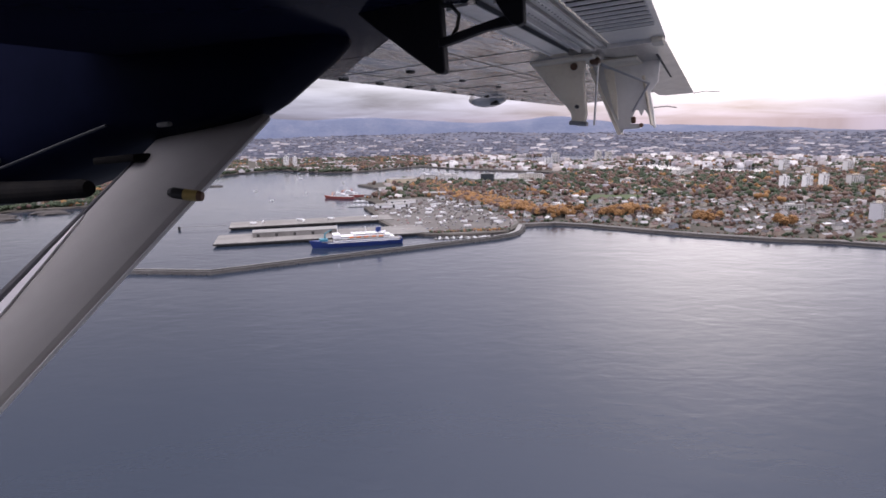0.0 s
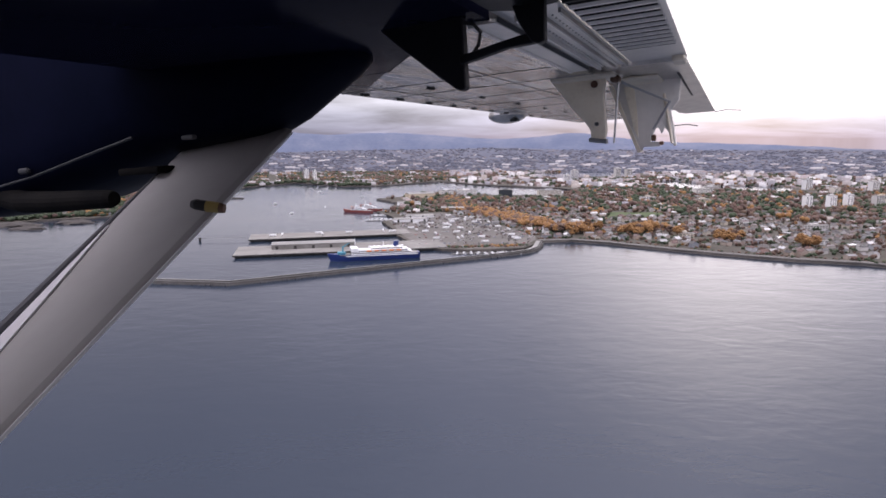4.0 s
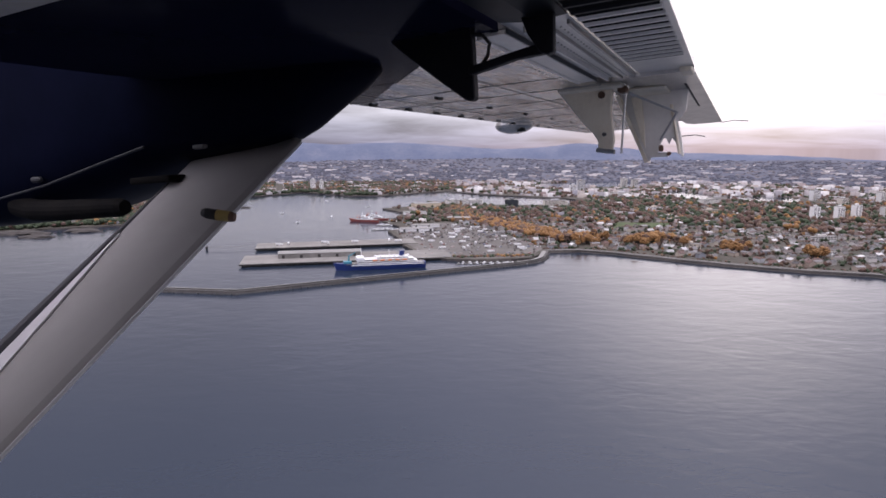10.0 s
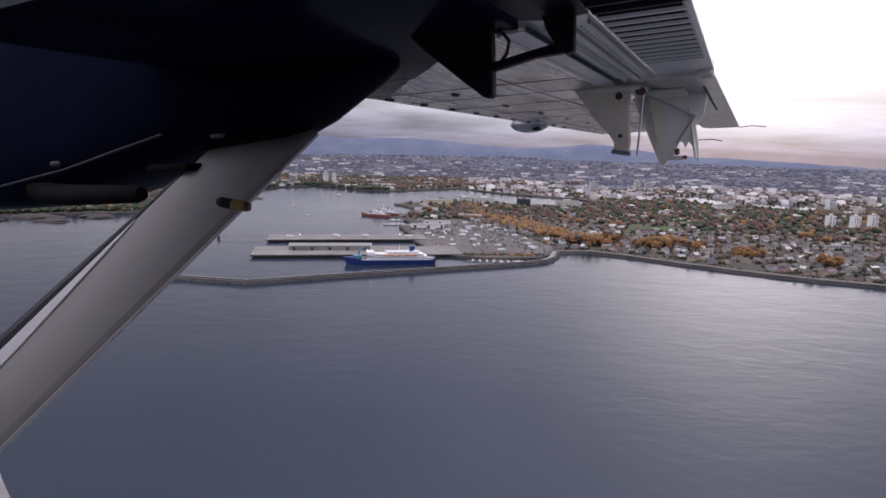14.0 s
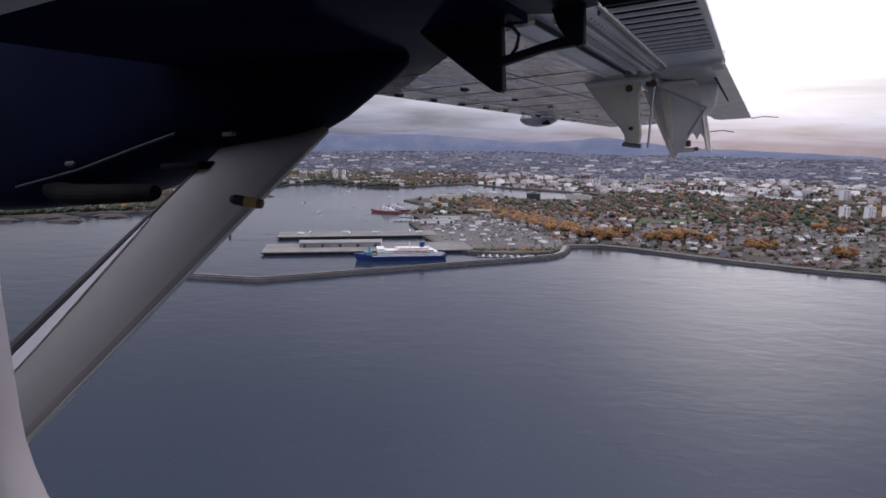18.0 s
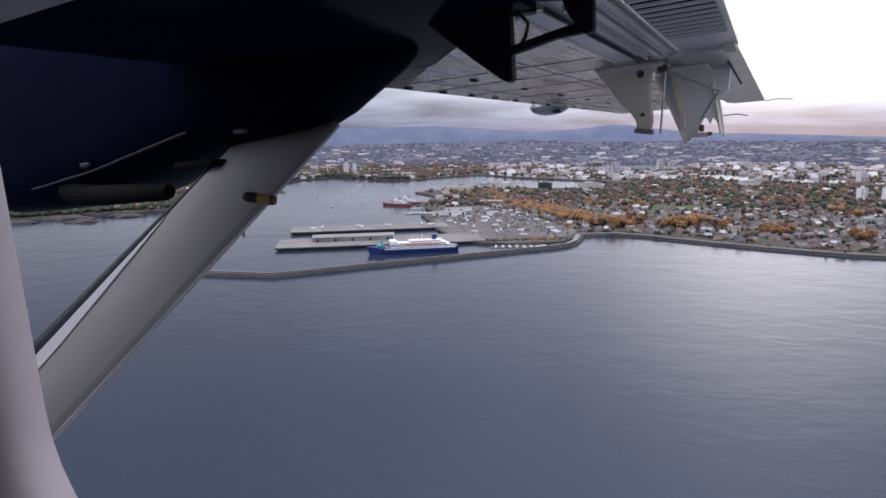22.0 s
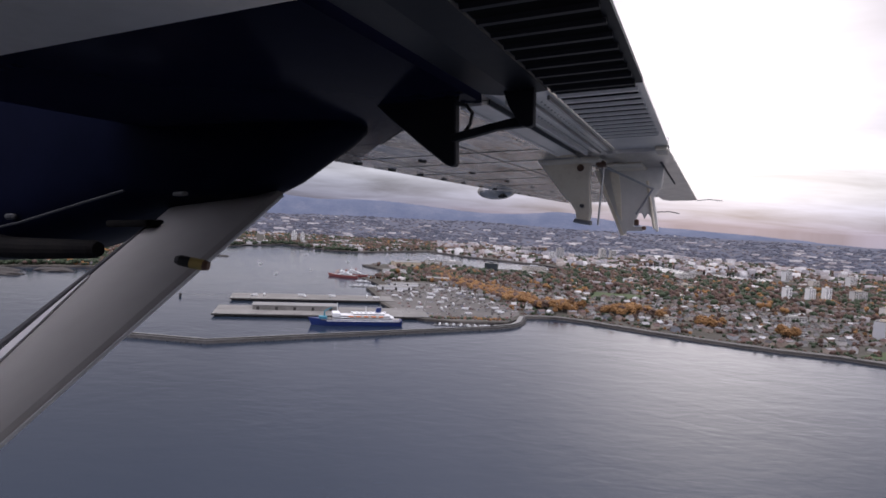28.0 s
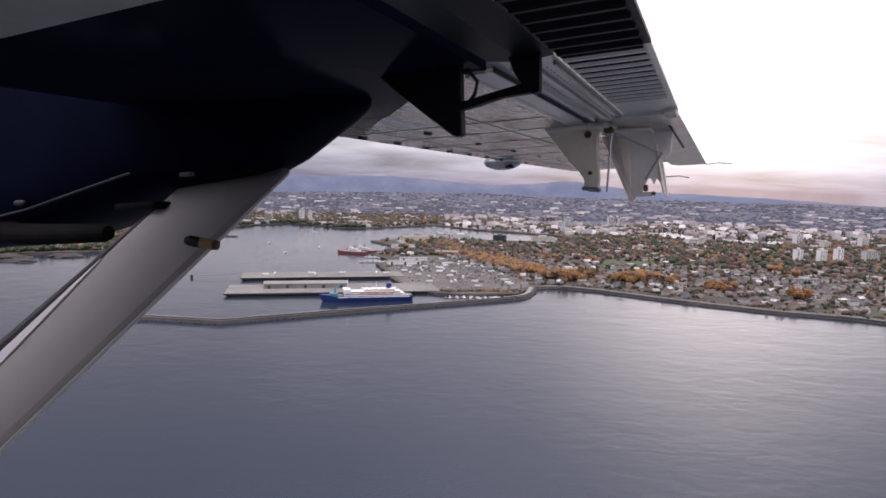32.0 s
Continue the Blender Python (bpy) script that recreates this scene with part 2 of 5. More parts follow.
ASPHALT = material("worn_asphalt", [(0.065, 0.058, 0.053), (0.10, 0.092, 0.084), (0.15, 0.137, 0.124)], 0.02, 0.9, 0, 0.1, 0.6)
CONCRETE = material("pier_concrete", [(0.11, 0.104, 0.094), (0.17, 0.162, 0.15), (0.23, 0.22, 0.205)], 0.03, 0.85, 0, 0.1, 0.4)
DARKPILE = material("pier_piles", [(0.015, 0.014, 0.013), (0.04, 0.037, 0.033)], 0.2, 0.8)
GRANITE = material("granite_blocks", [(0.020, 0.019, 0.018), (0.042, 0.039, 0.037), (0.080, 0.076, 0.071)], 0.12, 0.85, 0, 0.5, 0.5)
HOUSEWALL = material("house_walls", [(0.20, 0.185, 0.17), (0.34, 0.32, 0.30), (0.17, 0.12, 0.09), (0.32, 0.27, 0.21), (0.13, 0.13, 0.145), (0.18, 0.155, 0.13), (0.80, 0.79, 0.77)], 0.3, 0.85, island=0.95)
HOUSEROOF = material("house_roofs", [(0.042, 0.04, 0.042), (0.10, 0.088, 0.082), (0.085, 0.046, 0.036), (0.14, 0.133, 0.133), (0.06, 0.056, 0.056), (0.08, 0.073, 0.066), (0.66, 0.65, 0.65)], 0.3, 0.85, island=0.93)
WALL_ONE = material("house_wall_paint", [(0.30, 0.29, 0.275), (0.56, 0.54, 0.52), (0.25, 0.18, 0.145), (0.46, 0.42, 0.35), (0.20, 0.215, 0.24), (0.76, 0.75, 0.73)], 0.3, 0.85, obj=0.95)
ROOF_ONE = material("house_roof_shingle", [(0.045, 0.043, 0.045), (0.11, 0.096, 0.09), (0.10, 0.052, 0.042), (0.18, 0.172, 0.172), (0.07, 0.066, 0.066), (0.62, 0.61, 0.61)], 0.3, 0.85, obj=0.93)
TOWERWALL = material("tower_concrete", [(0.42, 0.40, 0.37), (0.66, 0.65, 0.63), (0.50, 0.42, 0.30), (0.72, 0.72, 0.72), (0.36, 0.36, 0.38)], 0.3, 0.8, obj=0.95)
WHITE_TOWER = material("white_tower_paint", [(0.74, 0.73, 0.71), (0.84, 0.83, 0.81)], 0.3, 0.8)
TOWERGLASS = material("tower_window_glass", [(0.02, 0.025, 0.03), (0.06, 0.07, 0.08)], 0.2, 0.15, 0, 0)
FARBLOCK = material("far_blocks", [(0.16, 0.155, 0.18), (0.36, 0.34, 0.34), (0.22, 0.16, 0.15), (0.70, 0.68, 0.66), (0.24, 0.235, 0.265), (0.40, 0.35, 0.30)], 0.3, 0.85, island=0.95)
LEAF_GREEN = material("dark_conifer_leaf", [(0.012, 0.024, 0.014), (0.03, 0.045, 0.02), (0.045, 0.055, 0.03)], 0.3, 0.9, 0, island=0.6)
LEAF_ORANGE = material("autumn_leaf", [(0.13, 0.066, 0.024), (0.21, 0.105, 0.036), (0.26, 0.145, 0.052)], 0.3, 0.9, 0, island=0.6)
LEAF_BROWN = material("bare_brown_twigs", [(0.05, 0.030, 0.026), (0.095, 0.055, 0.042), (0.12, 0.085, 0.055)], 0.3, 0.9, 0, island=0.6)
BARK = material("bark", [(0.04, 0.03, 0.025), (0.09, 0.07, 0.055)], 2.0, 0.9)
# Blue-grey distance haze is put into the hills' base colour.
HILL = material("haze_tinted_hills", [(0.075, 0.095, 0.155), (0.10, 0.118, 0.175), (0.145, 0.155, 0.205)], 0.006, 0.95)
# These far trees carry the haze in their colour.
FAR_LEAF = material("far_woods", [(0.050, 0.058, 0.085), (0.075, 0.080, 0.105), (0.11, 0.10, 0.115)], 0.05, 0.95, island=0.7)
# Bluish tones paint haze over the distant walls.
SUBURB = material("haze_tinted_walls", [(0.08, 0.078, 0.098), (0.17, 0.14, 0.14), (0.09, 0.085, 0.105), (0.25, 0.22, 0.21), (0.10, 0.095, 0.11), (0.18, 0.15, 0.145), (0.66, 0.63, 0.60)], 0.3, 0.9, island=0.96)
# The slope's ground is tinted blue to stand in for haze.
SLOPE = material("haze_tinted_slope", [(0.055, 0.062, 0.092), (0.08, 0.085, 0.115), (0.125, 0.118, 0.135)], 0.01, 0.95)
HULL_BLUE = material("ship_blue_hull", [(0.010, 0.022, 0.11), (0.016, 0.035, 0.15)], 0.08, 0.35, 0, 0.02)
SHIP_WHITE = material("ship_white_paint", [(0.60, 0.60, 0.60), (0.76, 0.76, 0.76)], 0.12, 0.5)
SHIP_RED = material("ship_red_paint", [(0.17, 0.04, 0.032), (0.24, 0.06, 0.045)], 0.12, 0.5)
TEAL = material("crane_teal_paint", [(0.03, 0.16, 0.22), (0.05, 0.22, 0.28)], 0.2, 0.5)
ORANGE = material("lifeboat_orange", [(0.55, 0.16, 0.03), (0.65, 0.22, 0.05)], 0.5, 0.5)
CARPAINT = material("car_paint", [(0.03, 0.03, 0.035), (0.6, 0.6, 0.6), (0.25, 0.03, 0.03), (0.4, 0.41, 0.42), (0.05, 0.08, 0.18), (0.7, 0.7, 0.7)], 0.5, 0.3, obj=0.98)
WHITEROOF = material("pale_flat_roof", [(0.24, 0.235, 0.25), (0.40, 0.38, 0.38), (0.28, 0.25, 0.25), (0.55, 0.53, 0.52)], 0.05, 0.8, island=0.9)
METALROOF = material("shed_roof_metal", [(0.16, 0.16, 0.15), (0.25, 0.24, 0.225)], 0.05, 0.55, 0.1)


# ---- mesh helpers ----
def mesh_of(bm, name, *mats):
    me = bpy.data.meshes.new(name)
    bm.normal_update()
    bm.to_mesh(me)
    bm.free()
    for m in mats:
        me.materials.append(m)
    return me


def part(name, bm, mat, parent, label="", smooth=False):
    me = mesh_of(bm, name, mat)
    if smooth:
        for p in me.polygons:
            p.use_smooth = True
    ob = new(name, me)
    ob.parent = parent
    return tagged(ob, label)


def box(bm, x0, x1, y0, y1, z0, z1, m=None):
    v = [bm.verts.new((x, y, z)) for z in (z0, z1) for x, y in ((x0, y0), (x1, y0), (x1, y1), (x0, y1))]
    if m is not None:
        for q in v:
            q.co = m @ q.co
    for f in ((3, 2, 1, 0), (4, 5, 6, 7), (0, 1, 5, 4), (1, 2, 6, 5), (2, 3, 7, 6), (3, 0, 4, 7)):
        bm.faces.new([v[i] for i in f])
    return bm


def boxed(*a):
    return box(bmesh.new(), *a)


def bevelled(bm, width, segments=2):
    bmesh.ops.bevel(bm, geom=list(bm.edges), offset=width, segments=segments, affect="EDGES", profile=0.6)
    return bm


def loft(rings, cap=True, closed=True):
    """A skin over rings of points, each with the same count."""
    bm = bmesh.new()
    vs = [[bm.verts.new(p) for p in r] for r in rings]
    n = len(rings[0])
    for a, b in zip(vs, vs[1:]):
        for i in range(n if closed else n - 1):
            j = (i + 1) % n
            bm.faces.new((a[i], a[j], b[j], b[i]))
    if cap:
        bm.faces.new(vs[0][::-1])
        bm.faces.new(vs[-1])
    bmesh.ops.recalc_face_normals(bm, faces=bm.faces)
    return bm


def tube(points, radii, n=10):
    rings = []
    pts = [Vector(p) for p in points]
    for i, p in enumerate(pts):
        d = (pts[min(i + 1, len(pts) - 1)] - pts[max(i - 1, 0)]).normalized()
        q = d.to_track_quat("Z", "Y")
        r = radii[i] if isinstance(radii, (list, tuple)) else radii
        rings.append([p + q @ Vector((r * math.cos(2 * math.pi * k / n), r * math.sin(2 * math.pi * k / n), 0)) for k in range(n)])
    return loft(rings)


def plate(outline, axis_value, thick, bevel=0.0):
    """A chordwise plate: outline in (f, u), standing at s = axis_value."""
    bm = loft([[(axis_value - thick / 2, f, u) for f, u in outline], [(axis_value + thick / 2, f, u) for f, u in outline]])
    if bevel:
        bevelled(bm, bevel, 1)
    return bm


def big_mesh(name, verts, faces, mat):
    """A mesh from arrays: verts (n, 3), faces (m, 3 or 4)."""
    me = bpy.data.meshes.new(name)
    k = faces.shape[1]
    me.vertices.add(len(verts))
    me.vertices.foreach_set("co", np.ascontiguousarray(verts, dtype=np.float32).ravel())
    me.loops.add(faces.size)
    me.loops.foreach_set("vertex_index", np.ascontiguousarray(faces, dtype=np.int32).ravel())
    me.polygons.add(len(faces))
    me.polygons.foreach_set("loop_start", np.arange(0, faces.size, k, dtype=np.int32))
    me.update(calc_edges=True)
    me.materials.append(mat)
    return me


def scatter(tv, tf, places):
    """Copies of a template at rows of x, y, z, sx, sy, sz, turn."""
    p = np.asarray(places, dtype=float)
    c, s = np.cos(p[:, 6])[:, None], np.sin(p[:, 6])[:, None]
    x, y, z = tv[:, 0][None] * p[:, 3:4], tv[:, 1][None] * p[:, 4:5], tv[:, 2][None] * p[:, 5:6]
    v = np.stack([x * c - y * s + p[:, 0:1], x * s + y * c + p[:, 1:2], z + p[:, 2:3]], axis=2)
    f = tf[None] + (np.arange(len(p)) * len(tv))[:, None, None]
    return v.reshape(-1, 3), f.reshape(-1, tf.shape[1])


# ---- sea and land ----
bm = bmesh.new()
ring = [bm.verts.new((4950 * math.cos(2 * math.pi * i / 64), 4950 * math.sin(2 * math.pi * i / 64), 0)) for i in range(64)]
bm.faces.new(ring)
tagged(new("water", mesh_of(bm, "water", WATER)), "slate-blue rippled sea reflecting a bright overcast sky", "sea", kind="structure")

GROUND = 3.8
SOUTH_SHORE = [(1700, 470), (1250, 520), (980, 548), (850, 572), (770, 600), (717, 634), (700, 662), (716, 722), (679, 767), (599, 823), (528, 848), (434, 903), (368, 952), (296, 1012), (246, 1039), (190, 1032)]
WEST_SHORE = [(150, 965), (60, 950), (15, 960), (-30, 1010), (-60, 1110), (-75, 1200), (-100, 1300), (-70, 1340), (-90, 1400), (-125, 1480), (-60, 1530), (-95, 1600), (-80, 1680), (-150, 1806), (-60, 1880), (60, 1960), (185, 2080), (300, 2010), (425, 1942), (520, 2060)]
NORTH_SHORE = [(473, 2166), (208, 2355), (60, 2563), (-182, 2319), (-309, 2307), (-521, 2504), (-663, 2274), (-712, 1684), (-708, 1421), (-843, 1359), (-943, 1286), (-1058, 1210), (-2600, 1000)]
R_FLAT = 3300.0


def wiggle(pts, step=30.0, amount=5.0):
    """An uneven shoreline through a few corners."""
    out = []
    for a, b in zip(pts, pts[1:]):
        a, b = Vector((*a, 0)), Vector((*b, 0))
        n = max(1, int((b - a).length / step))
        side = Vector((-(b - a).y, (b - a).x, 0)).normalized()
        for i in range(n):
            p = a.lerp(b, i / n)
            k = amount * noise.noise(p * 0.02) + 0.5 * amount * noise.noise(p * 0.07)
            out.append((p + side * (k if i else 0))[:2])
    return out + [pts[-1]]


arc = [(R_FLAT * math.sin(a), R_FLAT * math.cos(a)) for a in np.linspace(radians(-68), radians(76), 60)]
SHORE = [arc[-1]] + wiggle([(3000, 400), *SOUTH_SHORE], 25, 3) + wiggle(WEST_SHORE, 20, 3) + wiggle(NORTH_SHORE, 30, 12)
OUTLINE = SHORE + arc


def land_mesh(outline, top, name, mat_top, mat_side, foot=0.0):
    bm = bmesh.new()
    a = [bm.verts.new((x, y, top)) for x, y in outline]
    b = [bm.verts.new((x + random.uniform(-foot, foot), y - random.uniform(0, 2 * foot), -1)) for x, y in outline]
    edges = [bm.edges.new((a[i], a[(i + 1) % len(a)])) for i in range(len(a))]
    bmesh.ops.triangle_fill(bm, edges=edges, use_beauty=True)
    for i in range(len(a)):
        j = (i + 1) % len(a)
        f = bm.faces.new((a[i], a[j], b[j], b[i]))
        f.material_index = 1
    bmesh.ops.recalc_face_normals(bm, faces=bm.faces)
    return mesh_of(bm, name, mat_top, mat_side)


tagged(new("ground", land_mesh(OUTLINE, GROUND, "ground", LAND, ROCK, 3.0)), "built-up town ground with gardens and streets", "land", kind="structure")


def slope_height(r, az):
    k = max(0.0, (r - R_FLAT) / 1600.0)
    p = Vector((r * math.sin(az) * 0.0016, r * math.cos(az) * 0.0016, 0))
    return GROUND - 0.4 + 118 * k ** 1.15 + 16 * noise.noise(p) * min(1, 3 * k)


rows, cols = 26, 110
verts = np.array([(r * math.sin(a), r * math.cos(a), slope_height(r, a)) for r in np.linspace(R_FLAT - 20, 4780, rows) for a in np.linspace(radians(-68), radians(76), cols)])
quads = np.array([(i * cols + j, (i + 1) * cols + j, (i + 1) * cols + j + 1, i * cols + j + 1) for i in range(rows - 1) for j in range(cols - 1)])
tagged(new("far_ground", big_mesh("far_ground", verts, quads, SLOPE)), "suburb slope in painted haze rising towards the hills", "land", kind="structure")


def ridge(az):
    d = math.degrees(az)
    h = 184 - 0.06 * max(0.0, d) ** 2 + 42 * math.exp(-((d + 3) / 5.0) ** 2) + 48 * math.exp(-((d + 13) / 4.5) ** 2) + 40 * math.exp(-((d + 28) / 9.0) ** 2) + 46 * math.exp(-((d - 14.0) / 3.4) ** 2)
    p = Vector((d * 0.25, 3.1, 0))
    return h + 9 * noise.noise(p) + 4 * noise.noise(p * 3.7) + 2 * noise.noise(p * 11)


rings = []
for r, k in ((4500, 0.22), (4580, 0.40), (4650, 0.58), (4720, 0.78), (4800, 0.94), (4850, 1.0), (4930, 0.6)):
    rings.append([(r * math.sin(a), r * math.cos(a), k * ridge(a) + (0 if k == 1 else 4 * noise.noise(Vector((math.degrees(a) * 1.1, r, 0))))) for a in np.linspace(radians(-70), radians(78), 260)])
tagged(new("backdrop_hills", mesh_of(loft(rings, cap=False, closed=False), "backdrop_hills", HILL)), "wooded hills along the horizon in painted blue-grey haze", "hills", kind="structure")


def flat_sheet(name, pts, z, mat, label, category, step=0, amount=0):
    if step:
        pts = wiggle([*pts, pts[0]], step, amount)[:-1]
    bm = bmesh.new()
    v = [bm.verts.new((x, y, z)) for x, y in pts]
    edges = [bm.edges.new((v[i], v[(i + 1) % len(v)])) for i in range(len(v))]
    bmesh.ops.triangle_fill(bm, edges=edges, use_beauty=True)
    bmesh.ops.recalc_face_normals(bm, faces=bm.faces)
    for f in bm.faces:
        if f.normal.z < 0:
            f.normal_flip()
    return tagged(new(name, mesh_of(bm, name, mat)), label, category, kind="structure")


INLETS = [
    [(470, 2800), (680, 2810), (1000, 2830), (1110, 3180), (900, 3230), (560, 3130)],
    [(860, 2190), (940, 2080), (1060, 2290), (1030, 2520), (900, 2400)],
    [(1010, 2070), (1200, 1980), (1310, 2140), (1090, 2230)],
    [(90, 2010), (230, 1900), (430, 1925), (440, 2090), (300, 2130), (180, 2120)],
]
for i, pts in enumerate(INLETS):
    flat_sheet("water_inlet", pts, GROUND + 0.25, WATER, "bright still inlet among the town", "water", 40, 10)

PARKS = [
    [(395, 1330), (520, 1330), (560, 1420), (420, 1440)],
    [(640, 838), (700, 790), (745, 730), (730, 668), (800, 622), (1000, 580), (1300, 548), (1300, 700), (980, 740), (860, 800), (720, 880)],
]
for pts in PARKS:
    flat_sheet("grass_field", pts, GROUND + 0.15, GRASS, "green mown park grass", "grass", 25, 5)
YARD = [(150, 975), (60, 960), (20, 968), (-25, 1015), (-52, 1110), (-65, 1200), (-88, 1300), (-40, 1420), (40, 1440), (95, 1380), (130, 1250), (190, 1110), (185, 1050)]
flat_sheet("yard_pavement", YARD, GROUND + 0.2, ASPHALT, "worn grey asphalt harbour yard", "pavement", 40, 2)


def inside(x, y, poly):
    hit = False
    j = len(poly) - 1
    for i in range(len(poly)):
        (xi, yi), (xj, yj) = poly[i], poly[j]
        if (yi > y) != (yj > y) and x < (xj - xi) * (y - yi) / (yj - yi) + xi:
            hit = not hit
        j = i
    return hit


def near_line(x, y, line, gap):
    for (ax, ay), (bx, by) in zip(line, line[1:]):
        dx, dy = bx - ax, by - ay
        t = max(0, min(1, ((x - ax) * dx + (y - ay) * dy) / (dx * dx + dy * dy)))
        if math.hypot(x - ax - t * dx, y - ay - t * dy) < gap:
            return True
    return False


def strip(line, offset, width, z0, z1, cap=True):
    """A band along a line, shifted to its side, with height."""
    pts = [Vector((*p, 0)) for p in line]
    rings = []
    for i, p in enumerate(pts):
        d = (pts[min(i + 1, len(pts) - 1)] - pts[max(i - 1, 0)]).normalized()
        s = Vector((-d.y, d.x, 0))
        a, b = p + s * offset, p + s * (offset + width)
        rings.append([(a.x, a.y, z0), (b.x, b.y, z0), (b.x, b.y, z1), (a.x, a.y, z1)])
    return loft(rings)


shore_line = wiggle(SOUTH_SHORE, 25, 3)
tagged(new("seawall", mesh_of(strip(shore_line, -1.6, 2.0, -1, GROUND + 0.3), "seawall", SEAWALL)), "dark concrete seawall along the shore", "seawall", kind="structure")
tagged(new("shore_road", mesh_of(strip(shore_line, -16.0, 8.0, GROUND - 1, GROUND + 0.3), "shore_road", ASPHALT)), "grey asphalt road along the waterfront", "road", kind="structure")
tagged(new("shore_footpath", mesh_of(strip(shore_line, -6.5, 3.5, GROUND - 1, GROUND + 0.35), "shore_footpath", CONCRETE)), "pale concrete footpath behind the seawall", "pavement", kind="structure")
tagged(new("beach_strip", mesh_of(strip(shore_line, 0.4, 4.5, -1, 0.7), "beach_strip", ROCK)), "narrow dark shingle beach below the seawall", "beach", kind="structure")


# ---- rocks ----
def lump(rx, ry, rz, seed, sub=3):
    bm = bmesh.new()
    bmesh.ops.create_icosphere(bm, subdivisions=sub, radius=1)
    for v in bm.verts:
        k = 1 + 0.35 * noise.noise(v.co * 1.7 + Vector((seed, 0, 0))) + 0.15 * noise.noise(v.co * 5 + Vector((0, seed, 0)))
        v.co = Vector((v.co.x * rx * k, v.co.y * ry * k, v.co.z * rz * k))
    return bm


for x, y, a, b, h in ((-577, 1866, 24, 9, 4), (-870, 1290, 60, 25, 8), (-800, 1240, 34, 18, 5), (-760, 1330, 40, 22, 7), (-940, 1230, 50, 22, 7), (688, 655, 7, 4, 2.2), (699, 634, 6, 4, 2.0), (676, 668, 4, 3, 1.4), (712, 618, 6, 3, 1.8), (728, 606, 8, 4, 2.2), (745, 594, 5, 3, 1.5), (690, 690, 5, 3, 1.6), (680, 642, 3, 2, 1.0)):
    ob = new("rock_islet", mesh_of(lump(a, b, h, x), "rock_islet", ROCK))
    ob.location = (x, y, 0)
    tagged(ob, "low brown weathered rock standing in the sea", "rock", "shore rocks")


# ---- breakwater ----
BREAK = [(186, 1030), (168, 968), (152, 944), (124, 925), (-66, 835), (-250, 745), (-349, 761), (-449, 778)]
bw = tagged(new("breakwater"), "long granite breakwater with a flat concrete top", "breakwater")
core_rings, cap_rings, wall_rings = [], [], []
bpts = [Vector((*p, 0)) for p in wiggle(BREAK, 12, 0.4)]
for i, p in enumerate(bpts):
    d = (bpts[min(i + 1, len(bpts) - 1)] - bpts[max(i - 1, 0)]).normalized()
    s = Vector((-d.y, d.x, 0))

    def at(o, z):
        q = p + s * o
        return (q.x, q.y, z)

    core_rings.append([at(-9, -2), at(9, -2), at(7.5, 1.2), at(6.2, 1.2), at(5.0, 3.6), at(-5.0, 3.6), at(-6.2, 1.2), at(-7.5, 1.2)])
    cap_rings.append([at(-5.2, 3.6), at(5.2, 3.6), at(5.2, 4.2), at(-5.2, 4.2)])
    wall_rings.append([at(2.6, 4.2), at(4.4, 4.2), at(4.2, 5.6), at(2.8, 5.6)])
part("block_core", loft(core_rings), GRANITE, bw, "dark stepped granite blocks")
part("deck", loft(cap_rings), METALROOF, bw, "pale concrete walkway")
part("parapet", loft(wall_rings), GRANITE, bw)
stone = mesh_of(lump(1.6, 1.3, 1.0, 4.2, 1), "armour_stone", GRANITE)
for k in range(280):
    i = random.randrange(3, len(bpts) - 1)
    p, q = bpts[i], bpts[i - 1]
    d = (p - q).normalized()
    ob = new("armour_stone", stone)
    ob.parent = bw
    side = random.choice((-1, 1)) * random.uniform(6.8, 9.5)
    pos = p.lerp(q, random.random()) + Vector((-d.y, d.x, 0)) * side
    ob.matrix_local = Matrix.Translation((pos.x, pos.y, random.uniform(0.0, 0.8))) @ Euler((random.random() * 6, random.random() * 6, random.random() * 6)).to_matrix().to_4x4() @ Matrix.Scale(random.uniform(0.6, 1.3), 4)
light = tagged(new("harbour_beacon"), "small white harbour light on a round base at the breakwater end", "beacon")
light.location = (-449, 778, 4.2)
part("base", tube([(0, 0, -5), (0, 0, 0.6)], [8.5, 7.0], 18), GRANITE, light)
part("hut", bevelled(boxed(-3, 3, -2.5, 2.5, 0.6, 3.6), 0.15), SHIP_WHITE, light)
part("tower", tube([(0, 0, 3.6), (0, 0, 8.5)], [1.3, 1.0], 12), SHIP_WHITE, light)
part("lantern", tube([(0, 0, 8.5), (0, 0, 8.8), (0, 0, 10.0), (0, 0, 10.8)], [1.5, 1.0, 1.0, 0.1], 12), SHIP_RED, light, "red lantern housing")


